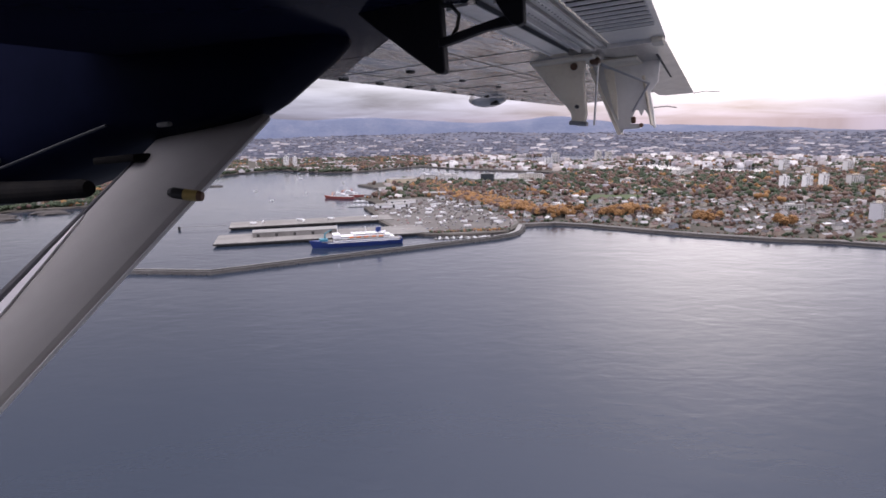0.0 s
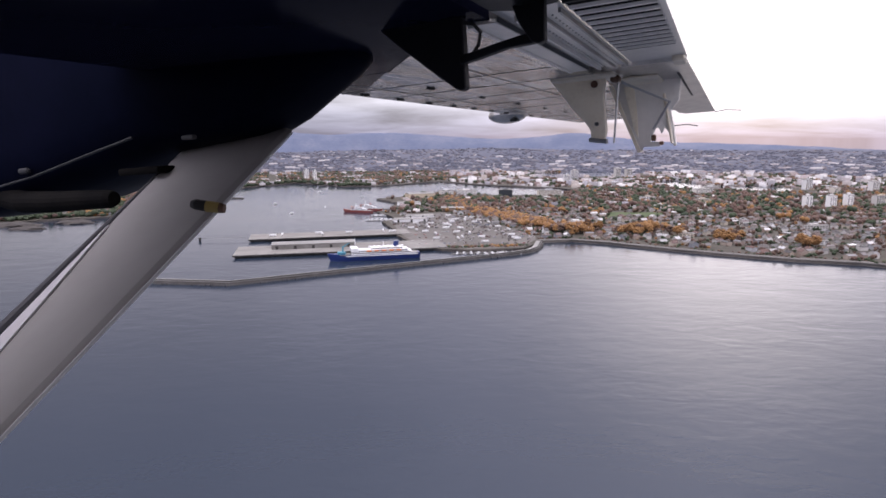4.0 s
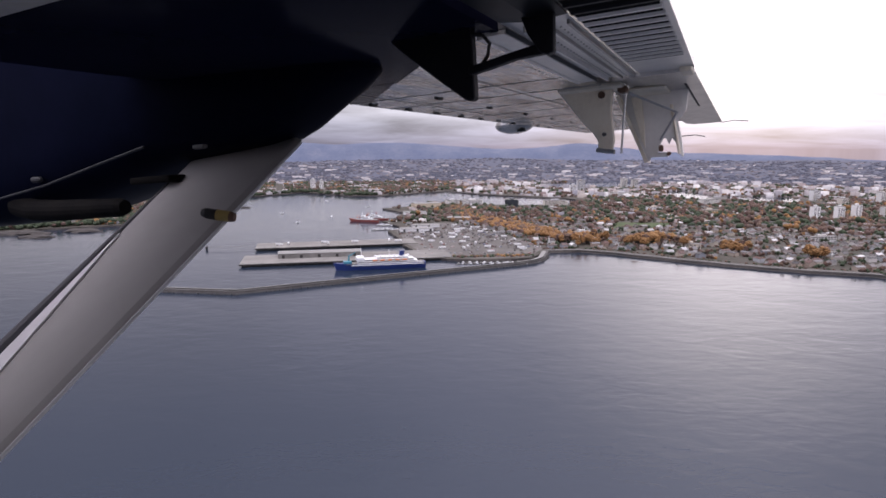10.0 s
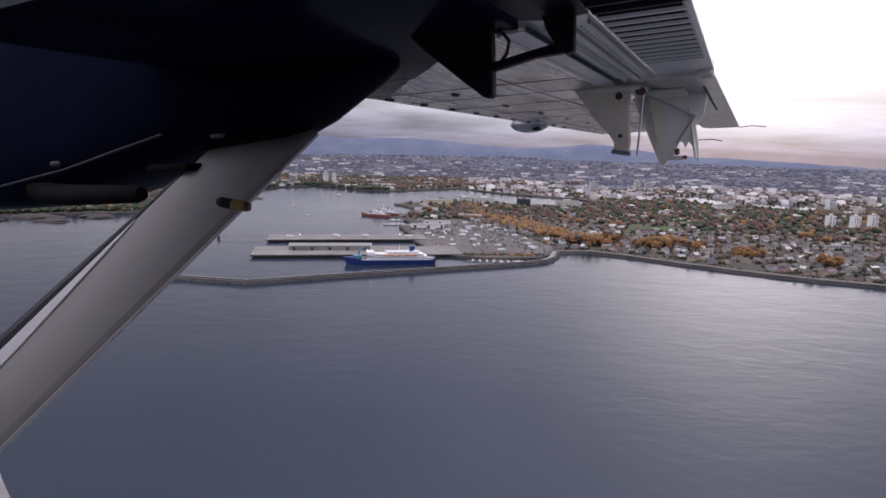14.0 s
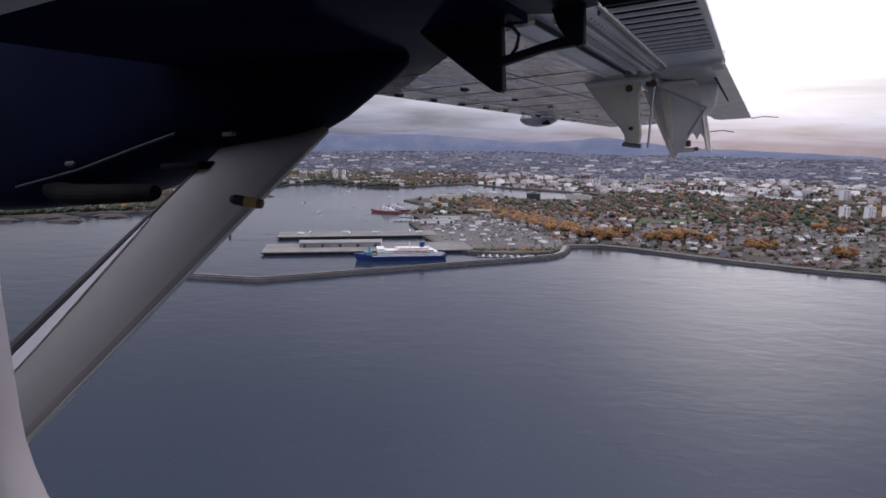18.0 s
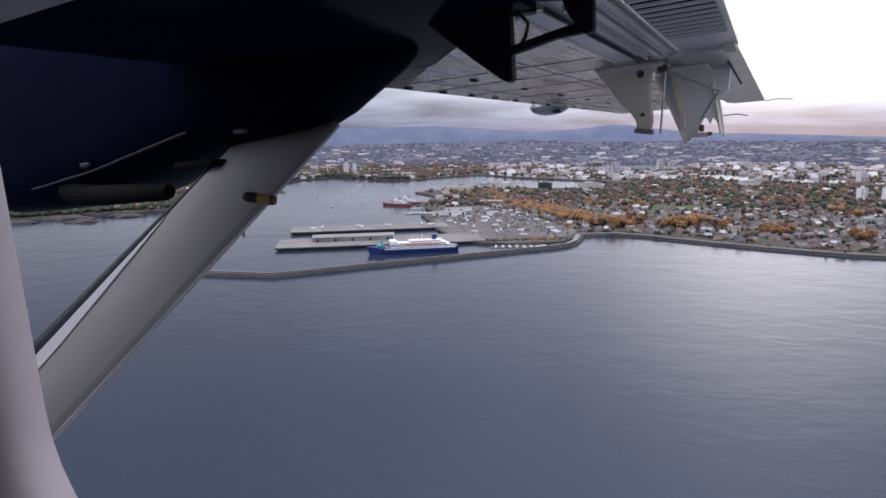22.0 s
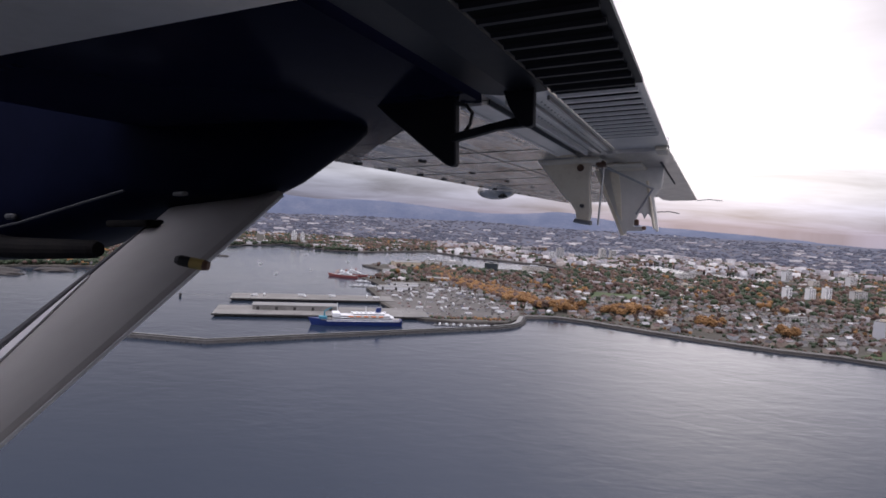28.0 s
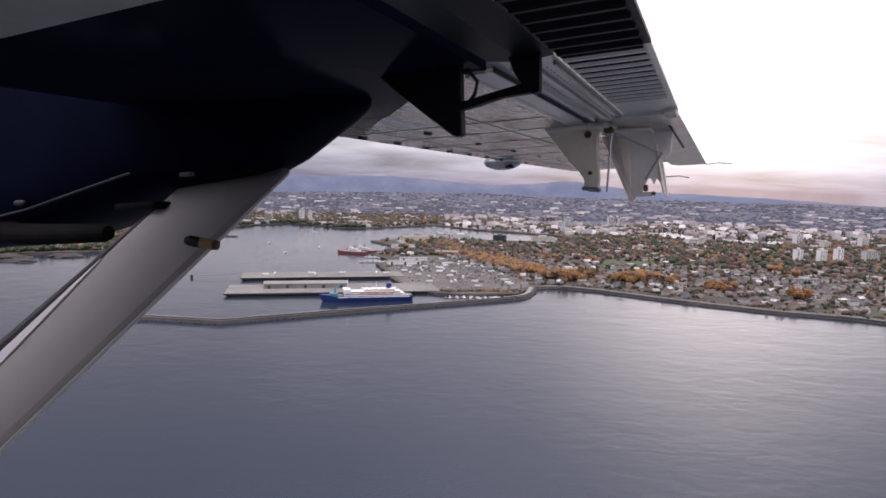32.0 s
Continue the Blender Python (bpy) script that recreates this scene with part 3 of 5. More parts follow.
# ---- piers ----
def pier(name, a, b, width, label):
    a, b = Vector((*a, 0)), Vector((*b, 0))
    length = (b - a).length
    ob = tagged(new(name), label, "pier")
    ob.matrix_world = Matrix.Translation(a) @ Matrix.Rotation(math.atan2((b - a).y, (b - a).x), 4, "Z")
    w = width / 2
    part("deck", bevelled(boxed(0, length, -w, w, 3.4, 4.9), 0.3, 1), CONCRETE, ob, "stained grey concrete deck")
    part("fender_beam", boxed(-0.6, length, -w - 0.6, -w, 2.4, 4.6), DARKPILE, ob, "black timber fender")
    part("retaining_wall", boxed(3, length, -w + 3, w - 3, -1, 3.4), DARKPILE, ob)
    me = mesh_of(tube([(0, 0, -1), (0, 0, 3.6)], 0.7, 8), "pile", DARKPILE)
    for i in range(int(length / 9)):
        for side in (-1, 1):
            q = new("pile", me)
            q.parent = ob
            q.location = (4 + i * 9, side * (w - 0.8), 0)
    bol = mesh_of(tube([(0, 0, 4.9), (0, 0, 5.5), (0, 0, 5.7)], [0.5, 0.4, 0.7], 8), "bollard", DARKPILE)
    for i in range(int(length / 28)):
        q = new("bollard", bol)
        q.parent = ob
        q.location = (6 + i * 28, -w + 1.5, 0)
    return ob


pier_s = pier("cruise_pier", (-305, 950), (20, 1010), 78, "broad concrete ship pier with dark piles")
pier_n = pier("outer_pier", (-322, 1092), (-40, 1150), 62, "long flat concrete pier with parked loads")


def shed(x, y, length, width, height, turn, label, wall=CONCRETE):
    ob = tagged(new("transit_shed"), label, "shed")
    ob.matrix_world = pose(x, y, 4.9, 0, 0, turn)
    l, w = length / 2, width / 2
    part("wall", boxed(-l, l, -w, w, 0, height), wall, ob)
    part("roof", loft([[(k * (l + 0.6), -w - 0.6, height), (k * (l + 0.6), 0, height + 2.2), (k * (l + 0.6), w + 0.6, height), (k * (l + 0.6), w + 0.6, height - 0.3), (k * (l + 0.6), -w - 0.6, height - 0.3)] for k in (-1, 1)]), METALROOF, ob, "pale ribbed metal roof")
    me = mesh_of(boxed(-2.2, 2.2, -0.15, 0.15, 0, min(5, height - 0.8)), "door", DARKPILE)
    for i in range(0, int(length / 14), 2):
        q = new("door", me)
        q.parent = ob
        q.location = (-l + 8 + i * 14, -w - 0.05, 0)
    return ob


shed(-190, 986, 130, 30, 7.5, 10.5, "low grey transit shed on the ship pier")
shed(-40, 1290, 70, 24, 6, 12, "white-roofed dock shed beside the yard", SHIP_WHITE)
shed(-20, 1355, 60, 18, 5, 8, "long low boat shed by the docks", SHIP_WHITE)
shed(60, 1480, 55, 26, 8, -8, "grey harbour store building", HOUSEWALL)
shed(-50, 1620, 60, 22, 7, 6, "coast station workshop with a pale roof", SHIP_WHITE)
big = shed(-20, 1790, 80, 40, 16, 20, "large gabled pale harbour hall", TOWERWALL)

dol = tagged(new("mooring_dolphin"), "small dark mooring dolphin with a catwalk", "mooring")
dol.location = (-405, 1078, 0)
part("pile_cluster", tube([(0, 0, -1), (0, 0, 5), (0, 0, 5.6)], [2.2, 2.2, 2.6], 10), DARKPILE, dol)
part("catwalk", boxed(2, 82, -0.6, 0.6, 4.6, 5.0, Matrix.Rotation(radians(9), 4, "Z")), CONCRETE, dol)
part("lamp_post", tube([(0, 0, 5.4), (0, 0, 9)], 0.2, 6), DARKPILE, dol)


# ---- ships ----
def hull_rings(length, beam, depth, bow_rise=2.0):
    rings = []
    for k in np.linspace(0, 1, 15):
        x = -length / 2 + k * length
        if k < 0.25:
            w = beam / 2 * math.sin(math.pi / 2 * (0.02 + k / 0.25 * 0.98)) ** 0.8
        elif k > 0.92:
            w = beam / 2 * (1 - 0.25 * (k - 0.92) / 0.08)
        else:
            w = beam / 2
        top = depth + bow_rise * max(0, 1 - k / 0.2) ** 1.3
        rake = -5.0 * max(0, 1 - k / 0.1)
        rings.append([(x + rake, -w, top), (x + rake * 0.3, -w * 0.9, depth * 0.4), (x, -w * 0.75, -1.5), (x, w * 0.75, -1.5), (x + rake * 0.3, w * 0.9, depth * 0.4), (x + rake, w, top)])
    return rings


def ship(name, length, beam, depth, hull, label, decks, extras):
    ob = tagged(new(name), label, "ship")
    part("hull", loft(hull_rings(length, beam, depth)), hull, ob)
    part("main_deck", boxed(-length * 0.40, length * 0.48, -beam * 0.46, beam * 0.46, depth - 0.4, depth + 0.25), CONCRETE, ob)
    part("bulwark", boxed(-length * 0.28, length * 0.46, -beam * 0.497, -beam * 0.475, depth, depth + 1.3), SHIP_WHITE, ob)
    z = depth + 0.25
    for x0, x1, w, h in decks:
        d = part("deckhouse", bevelled(boxed(x0 * length, x1 * length, -w * beam / 2, w * beam / 2, z, z + h), 0.3, 1), SHIP_WHITE, ob)
        part("window_band", boxed(x0 * length + 1, x1 * length - 1, -w * beam / 2 - 0.08, w * beam / 2 + 0.08, z + h * 0.45, z + h * 0.72), TOWERGLASS, d, "dark strip of deck windows")
        part("deck_edge", boxed(x0 * length - 0.8, x1 * length + 0.8, -w * beam / 2 - 0.5, w * beam / 2 + 0.5, z + h, z + h + 0.25), SHIP_WHITE, d)
        z += h + 0.25
    for ename, ebm, emat, elab in extras(z):
        part(ename, ebm, emat, ob, elab)
    return ob


def big_ship_extras(z):
    out = [("bridge", bevelled(boxed(-37, -26, -11, 11, 13, 19), 0.4, 1), SHIP_WHITE, ""),
           ("wheelhouse_glass", boxed(-37.15, -25.9, -10, 10, 16, 17.4), TOWERGLASS, "dark wheelhouse windows"),
           ("funnel", loft([[(x * 1.0 + 30 + (h - 16) * 0.15, y, h) for x, y in ((-4, -2.5), (3, -2.5), (4, 0), (3, 2.5), (-4, 2.5))] for h in (16, 26)]), HULL_BLUE, "blue funnel"),
           ("mast", tube([(-30, 0, 19), (-30, 0, 33)], [0.6, 0.25], 8), SHIP_WHITE, ""),
           ("mast", tube([(12, 0, 15), (12, 0, 28)], [0.5, 0.25], 8), SHIP_WHITE, ""),
           ("crane", tube([(-48, 0, 10), (-48, 0, 20), (-38, 4, 25)], [1.4, 1.2, 0.6], 8), TEAL, "teal deck crane"),
           ("foredeck_winch", bevelled(boxed(-56, -44, -5, 5, 9.2, 13), 0.6, 1), TEAL, "teal foredeck machinery"),
           ("ramp", boxed(58, 68, -4, 4, 3.4, 4.4), DARKPILE, "dark stern ramp"),
           ("hull_stripe", boxed(-45, 62, -10.62, -10.5, 6.9, 8.2), SHIP_WHITE, "white stripe along the hull")]
    for i in range(5):
        out.append(("lifeboat", bevelled(boxed(-14 + i * 11, -7 + i * 11, -11.6, -9.2, 13.2, 15.2), 0.7, 2), ORANGE, "orange covered lifeboat"))
    for i in range(8):
        out.append(("deck_fitting", bevelled(boxed(-10 + i * 7, -7 + i * 7, -3, 3, z, z + 1.6), 0.2, 1), SHIP_WHITE, ""))
    return out


ferry = ship("ferry", 132, 21, 9, HULL_BLUE, "blue-hulled ship with white upper decks moored at the pier", [(-0.27, 0.40, 0.92, 3.0), (-0.22, 0.36, 0.86, 2.8), (-0.05, 0.30, 0.72, 2.6)], big_ship_extras)
ferry.matrix_world = pose(-84, 902, 0.0, 0, 0, 11.5)


def small_ship_extras(z):
    return [("mast", tube([(-6, 0, z), (-6, 0, z + 10)], [0.4, 0.2], 8), SHIP_WHITE, ""),
            ("funnel", tube([(6, 0, z), (6.6, 0, z + 5)], [1.8, 1.5], 10), SHIP_RED, "red funnel"),
            ("crane", tube([(-20, 0, 6), (-20, 0, 13), (-12, 0, 16)], [0.7, 0.6, 0.3], 8), ORANGE, "")]


cutter = ship("patrol_ship", 74, 13, 5.5, SHIP_RED, "red-hulled patrol ship with a white deckhouse at the dock", [(-0.15, 0.28, 0.85, 3.0), (-0.12, 0.16, 0.75, 2.8), (-0.10, 0.02, 0.6, 2.8)], small_ship_extras)
cutter.matrix_world = pose(-170, 1500, 0, 0, 0, -18)
cutter2 = copy_thing(cutter, pose(-150, 1536, 0, 0, 0, -14))


def boat():
    ob = tagged(new("motor_boat"), "small white motor boat with a low cabin", "boat", "moored boats")
    part("hull", loft(hull_rings(11, 3.4, 1.5, 0.6)), SHIP_WHITE, ob)
    part("cabin", bevelled(boxed(-2, 3, -1.2, 1.2, 1.5, 3.0), 0.25, 2), SHIP_WHITE, ob)
    part("window_band", boxed(-2.05, 2.6, -1.24, 1.24, 2.1, 2.6), TOWERGLASS, ob)
    return ob


b0 = boat()
b0.matrix_world = pose(110, 940, 0, 0, 0, 20)
for i in range(46):
    if i < 10:
        m = pose(40 + i * 11, 936 + random.uniform(-4, 3), 0, 0, 0, random.uniform(60, 110))
    elif i < 26:
        m = pose(-125 + (i - 10) * 3.5, 1420 + (i % 3) * 9, 0, 0, 0, 15 + random.uniform(-8, 8))
    elif i < 40:
        m = pose(-130 + (i - 26) * 5, 1340 + (i % 2) * 12, 0, 0, 0, 10 + random.uniform(-8, 8))
    else:
        m = pose(*[(-330, 1480, 0), (-270, 1620, 0), (-420, 1700, 0), (-200, 1900, 0), (-360, 2100, 0), (60, 2230, 0)][i - 40], 0, 0, random.uniform(0, 360))
    copy_thing(b0, m)


# ---- floating docks ----
def dock(x, y, length, turn):
    ob = tagged(new("floating_dock"), "narrow grey timber floating dock", "dock", "harbour docks")
    ob.matrix_world = pose(x, y, 0, 0, 0, turn)
    part("walkway", bevelled(boxed(0, length, -1.6, 1.6, 0.1, 0.9), 0.1, 1), CONCRETE, ob)
    for i in range(int(length / 12)):
        part("finger", boxed(4 + i * 12, 6 + i * 12, 1.6, 12, 0.1, 0.8), CONCRETE, ob)
        part("pile", tube([(3 + i * 12, -2.0, -1), (3 + i * 12, -2.0, 4.5)], 0.35, 6), DARKPILE, ob)


dock(-130, 1412, 60, 14)
dock(-135, 1332, 70, 12)
dock(-140, 1560, 70, 10)
dock(-200, 1512, 80, -16)
dock(30, 932, 110, 8)


# ---- parked vehicles and loads in the yard ----
def vehicle():
    ob = tagged(new("parked_car"), "parked car in the harbour yard", "car", "cars in the yard")
    body = loft([[(x, y * k, z) for x, z in ((-2.2, 0.35), (2.2, 0.35), (2.25, 0.85), (1.3, 1.0), (0.7, 1.45), (-1.2, 1.5), (-2.0, 1.0), (-2.25, 0.9))] for y, k in ((-0.9, 0.95), (-0.85, 1.0), (0.85, 1.0), (0.9, 0.95))])
    part("body", body, CARPAINT, ob)
    part("cabin_glass", boxed(-1.5, 0.85, -0.88, 0.88, 1.02, 1.36), TOWERGLASS, ob)
    for x in (-1.4, 1.4):
        for y in (-0.86, 0.86):
            part("wheel", tube([(x, y - 0.1, 0.33), (x, y + 0.1, 0.33)], 0.33, 8), BLACK, ob)
    return ob


car0 = vehicle()
car0.matrix_world = pose(100, 1100, GROUND + 0.2)
n = 0
while n < 150:
    x, y = random.uniform(-60, 185), random.uniform(985, 1400)
    if inside(x, y, YARD) and int(y / 16) % 2:
        copy_thing(car0, pose(x, int(y / 16) * 16 + random.uniform(-1, 1), GROUND + 0.2, 0, 0, 10 + random.choice((0, 180)) + random.uniform(-4, 4)))
        n += 1


def trailer():
    ob = tagged(new("freight_trailer"), "white box freight trailer parked in the yard", "trailer", "yard trailers")
    part("box", bevelled(boxed(-6, 6, -1.25, 1.25, 1.1, 3.9), 0.08, 1), SHIP_WHITE, ob)
    for x in (-4.5, -3.2, 4.0):
        for y in (-1.0, 1.0):
            part("wheel", tube([(x, y - 0.15, 0.5), (x, y + 0.15, 0.5)], 0.5, 8), BLACK, ob)
    return ob


tr0 = trailer()
tr0.matrix_world = pose(60, 1180, GROUND + 0.2)
for i in range(42):
    x, y = random.uniform(-40, 160), random.uniform(1000, 1390)
    if inside(x, y, YARD):
        copy_thing(tr0, pose(x, y, GROUND + 0.2, 0, 0, random.choice((12, 100)) + random.uniform(-5, 5)))
for x, k in ((-282, -6), (-268, 3), (-205, 6), (-196, -9), (-150, 2), (-88, 8), (-70, -5)):
    copy_thing(tr0, pose(x, 1100 + (x + 290) * 0.2 + k, 4.9, 0, 0, random.choice((12, 100)) + random.uniform(-8, 8)))


clutter = []
while len(clutter) < 340:
    x, y = random.uniform(-85, 185), random.uniform(990, 1430)
    if inside(x, y, YARD) and (y > 1180 or x > 40):
        clutter.append((x, y, GROUND + 0.15, random.uniform(1.5, 7), random.uniform(1.2, 2.8), random.uniform(0.8, 3.0), random.choice((0.2, 1.77)) + random.uniform(-0.2, 0.2)))
CUBE_V = np.array([(a, b, c) for c in (0, 1) for a, b in ((-.5, -.5), (.5, -.5), (.5, .5), (-.5, .5))], dtype=float)
CUBE_F = np.array([(0, 1, 5, 4), (1, 2, 6, 5), (2, 3, 7, 6), (3, 0, 4, 7), (4, 5, 6, 7)])
tagged(new("yard_clutter", big_mesh("yard_clutter", *scatter(CUBE_V, CUBE_F, clutter), HOUSEROOF)), "crates, gear and small vehicles scattered over the yard", "clutter", kind="stuff")


# ---- apartment towers and larger buildings ----
def tower(x, y, w, d, h, turn, label, tall=True, wall=None):
    ob = tagged(new("apartment_tower" if tall else "apartment_block"), label, "building")
    ob.matrix_world = pose(x, y, GROUND - 0.3, 0, 0, turn)
    a, b = w / 2, d / 2
    wall = wall or TOWERWALL
    part("wall", boxed(-a, a, -b, b, 0, h), wall, ob)
    part("roof", bevelled(boxed(-a - 0.3, a + 0.3, -b - 0.3, b + 0.3, h, h + 0.9), 0.1, 1), CONCRETE, ob)
    part("penthouse", boxed(-a * 0.35, a * 0.3, -b * 0.4, b * 0.4, h + 0.9, h + 4), wall, ob)
    floors = int(h / 3)
    bays = max(2, int(w / 6))
    win = mesh_of(boxed(-w / bays * 0.34, w / bays * 0.34, -0.06, 0.3, 0.8, 2.3), "window", TOWERGLASS)
    bal = mesh_of(boxed(-w / bays * 0.42, w / bays * 0.42, -1.3, 0.05, -0.15, 0.95), "balcony", wall)
    sid = mesh_of(boxed(-0.3, 0.06, -b * 0.7, b * 0.7, 0.9, 2.1), "window", TOWERGLASS)
    for f in range(floors):
        for k in range(bays):
            xx = -a + (k + 0.5) * w / bays
            q = new("window", win)
            q.parent, q.location = ob, (xx, -b - 0.02, f * 3 + 0.2)
            if tall and f and k % 2 == 0:
                q = new("balcony", bal)
                q.parent, q.location = ob, (xx, -b, f * 3)
        q = new("window", sid)
        q.parent, q.location = ob, (a, 0, f * 3 + 0.2)
    return ob


for x, y, w, d, h, turn, label in (
        (923, 1457, 17, 15, 35, 5, "white concrete apartment tower among trees"),
        (985, 1460, 18, 15, 35, 5, "white concrete apartment tower among trees"),
        (1030, 1464, 17, 15, 38, 5, "white concrete apartment tower among trees"),
        (1140, 1500, 40, 16, 30, 8, "long pale apartment slab with balconies"),
        (770, 960, 22, 18, 34, 30, "tan concrete apartment tower near the shore"),
        (900, 930, 60, 18, 26, 32, "white apartment slab with balconies facing the sea"),
        (1000, 1230, 26, 18, 24, 12, "tan brick apartment block among trees"),
        (-513, 2670, 20, 16, 45, 0, "white twin apartment tower on the far shore"),
        (-480, 2690, 16, 14, 40, 0, "white apartment tower on the far shore"),
        (820, 2600, 24, 20, 50, 10, "grey downtown office tower"),
        (900, 2700, 26, 20, 40, 10, "blue-grey downtown tower beyond the harbour"),
        (610, 2500, 30, 22, 46, 0, "grey downtown tower beyond the harbour"),
        (560, 2420, 24, 18, 34, 0, "pale downtown hotel block"),
        (1300, 2050, 26, 20, 34, 10, "brown apartment tower in the town"),
        (1420, 1900, 28, 18, 38, 14, "pale apartment tower in the town"),
        (1240, 1820, 24, 20, 26, 10, "tan apartment block in the town"),
        (240, 1850, 40, 24, 22, -14, "dark glass harbour hotel beside the water")):
    tower(x, y, w, d, h, turn, label, True, TOWERGLASS if "dark glass" in label else WHITE_TOWER if label.startswith("white") else None)
for x, y, w, d, h, turn in ((120, 1850, 60, 30, 20, -10), (60, 1880, 40, 26, 18, 20), (300, 1235, 46, 20, 6, 18), (450, 1065, 38, 14, 7, -28), (505, 1015, 34, 14, 6, -34), (640, 980, 30, 14, 6, -30), (730, 1130, 50, 14, 9, 6), (830, 1010, 40, 14, 8, 20), (380, 1890, 70, 30, 16, 0), (700, 2250, 80, 40, 14, 6), (860, 1880, 60, 26, 18, 10), (950, 2020, 50, 30, 14, 4), (620, 1700, 40, 20, 12, 0), (740, 1620, 46, 18, 12, 8), (330, 2450, 90, 40, 12, 0), (480, 2700, 100, 40, 12, 4), (200, 2650, 80, 40, 12, -4)):
    tower(x, y, w, d, h, turn, "pale low apartment block in the town", False)

STREETS = radians(14)


def to_grid(x, y):
    return x * math.cos(STREETS) + y * math.sin(STREETS), -x * math.sin(STREETS) + y * math.cos(STREETS)


# ---- houses ----
def gable(w, d, h, rise):
    a, b = w / 2, d / 2
    wall = loft([[(s * a, -b, 0), (s * a, b, 0), (s * a, b, h), (s * a, 0, h + rise), (s * a, -b, h)] for s in (-1, 1)])
    o = 0.5
    roof = loft([[(s * (a + o), -b - o, h - 0.25), (s * (a + o), 0, h + rise + 0.15), (s * (a + o), b + o, h - 0.25), (s * (a + o), b + o, h), (s * (a + o), 0, h + rise + 0.45), (s * (a + o), -b - o, h)] for s in (-1, 1)])
    return wall, roof


def house(w, d, h, rise, label, porch):
    ob = tagged(new("house"), label, "house", "town houses")
    wb, rb = gable(w, d, h, rise)
    part("wall", wb, WALL_ONE, ob)
    part("roof", rb, ROOF_ONE, ob)
    part("chimney", boxed(w * 0.2, w * 0.2 + 0.9, 0.6, 1.5, h, h + rise + 1.3), SEAWALL, ob)
    if porch:
        part("porch", boxed(-w * 0.3, w * 0.3, -d / 2 - 2, -d / 2, 0, 2.7), WALL_ONE, ob)
    pane = mesh_of(boxed(-w * 0.09, w * 0.09, -0.06, 0.1, 0, 1.2), "window", TOWERGLASS)
    for k in (-0.3, 0.0, 0.3):
        q = new("window", pane)
        q.parent, q.location = ob, (k * w, -d / 2, 1.0)
    return ob


kinds = [house(11, 9, 5.5, 2.8, "gabled two-storey house with a pitched roof", True), house(13, 10, 3.4, 2.6, "low gabled bungalow with a broad roof", False), house(9, 12, 6.4, 3.2, "tall narrow gabled house with a porch", True), house(15, 10, 6.0, 1.2, "wide house with a shallow pitched roof", False)]
spots = []
random.seed(5)
for gx in np.arange(-1500, 4200, 21.0):
    for gy in np.arange(-700, 3600, 25.0):
        if int(gx / 21) % 8 == 0 or int(gy / 25) % 4 == 0:
            continue
        x = gx * math.cos(STREETS) - gy * math.sin(STREETS) + random.uniform(-3, 3)
        y = gx * math.sin(STREETS) + gy * math.cos(STREETS) + random.uniform(-4, 4)
        r = math.hypot(x, y)
        if y < 450 or r > R_FLAT - 30 or abs(math.atan2(x + 13, y - 6)) > radians(47):
            continue
        if not inside(x, y, OUTLINE) or inside(x, y, YARD):
            continue
        if any(inside(x, y + k, p) for p in INLETS for k in (0, 45, 90, 130)) or any(inside(x, y, p) for p in PARKS):
            continue
        if near_line(x, y, SHORE, 24):
            continue
        spots.append((math.hypot(x + 13, y - 6), x, y))
spots.sort()
GROVES = [((60, 1800), (94, 1530), 34), ((94, 1530), (225, 1215), 42), ((225, 1215), (330, 1165), 20), ((365, 1085), (450, 1190), 24), ((441, 1065), (455, 1100), 18), ((500, 1005), (520, 1045), 20), ((598, 940), (612, 965), 17), ((225, 1120), (290, 1100), 14), ((-250, 2700), (300, 2760), 40), ((1000, 1440), (1040, 1450), 18)]


def grove_at(x, y):
    return any(near_line(x, y, (a, b), w) for a, b, w in GROVES)


free = [s for s in spots if not grove_at(s[1], s[2])]
for i, (r, x, y) in enumerate(free[:330]):
    if i % 9 == 4:
        continue
    k = kinds[i % 4]
    m = pose(x, y, GROUND - 0.05, 0, 0, 14 + random.choice((0, 90, 180)) + random.uniform(-4, 4))
    if i < 4:
        k.matrix_world = m
    else:
        copy_thing(k, m)

# the rest of the town, joined: walls, roofs and flat-roofed blocks
wv = np.array([(-.5, -.5, 0), (.5, -.5, 0), (.5, .5, 0), (-.5, .5, 0), (-.5, -.5, 1), (.5, -.5, 1), (.5, .5, 1), (-.5, .5, 1)], dtype=float)
wf = np.array([(0, 1, 5, 4), (1, 2, 6, 5), (2, 3, 7, 6), (3, 0, 4, 7), (4, 5, 6, 7)])
rv = np.array([(-.54, -.54, 0), (.54, -.54, 0), (.54, .54, 0), (-.54, .54, 0), (-.54, 0, 1), (.54, 0, 1)], dtype=float)
rf = np.array([(0, 1, 5), (0, 5, 4), (2, 3, 4), (2, 4, 5), (0, 4, 3), (1, 2, 5)])
walls, roofs, blocks, garden_trees = [], [], [], []
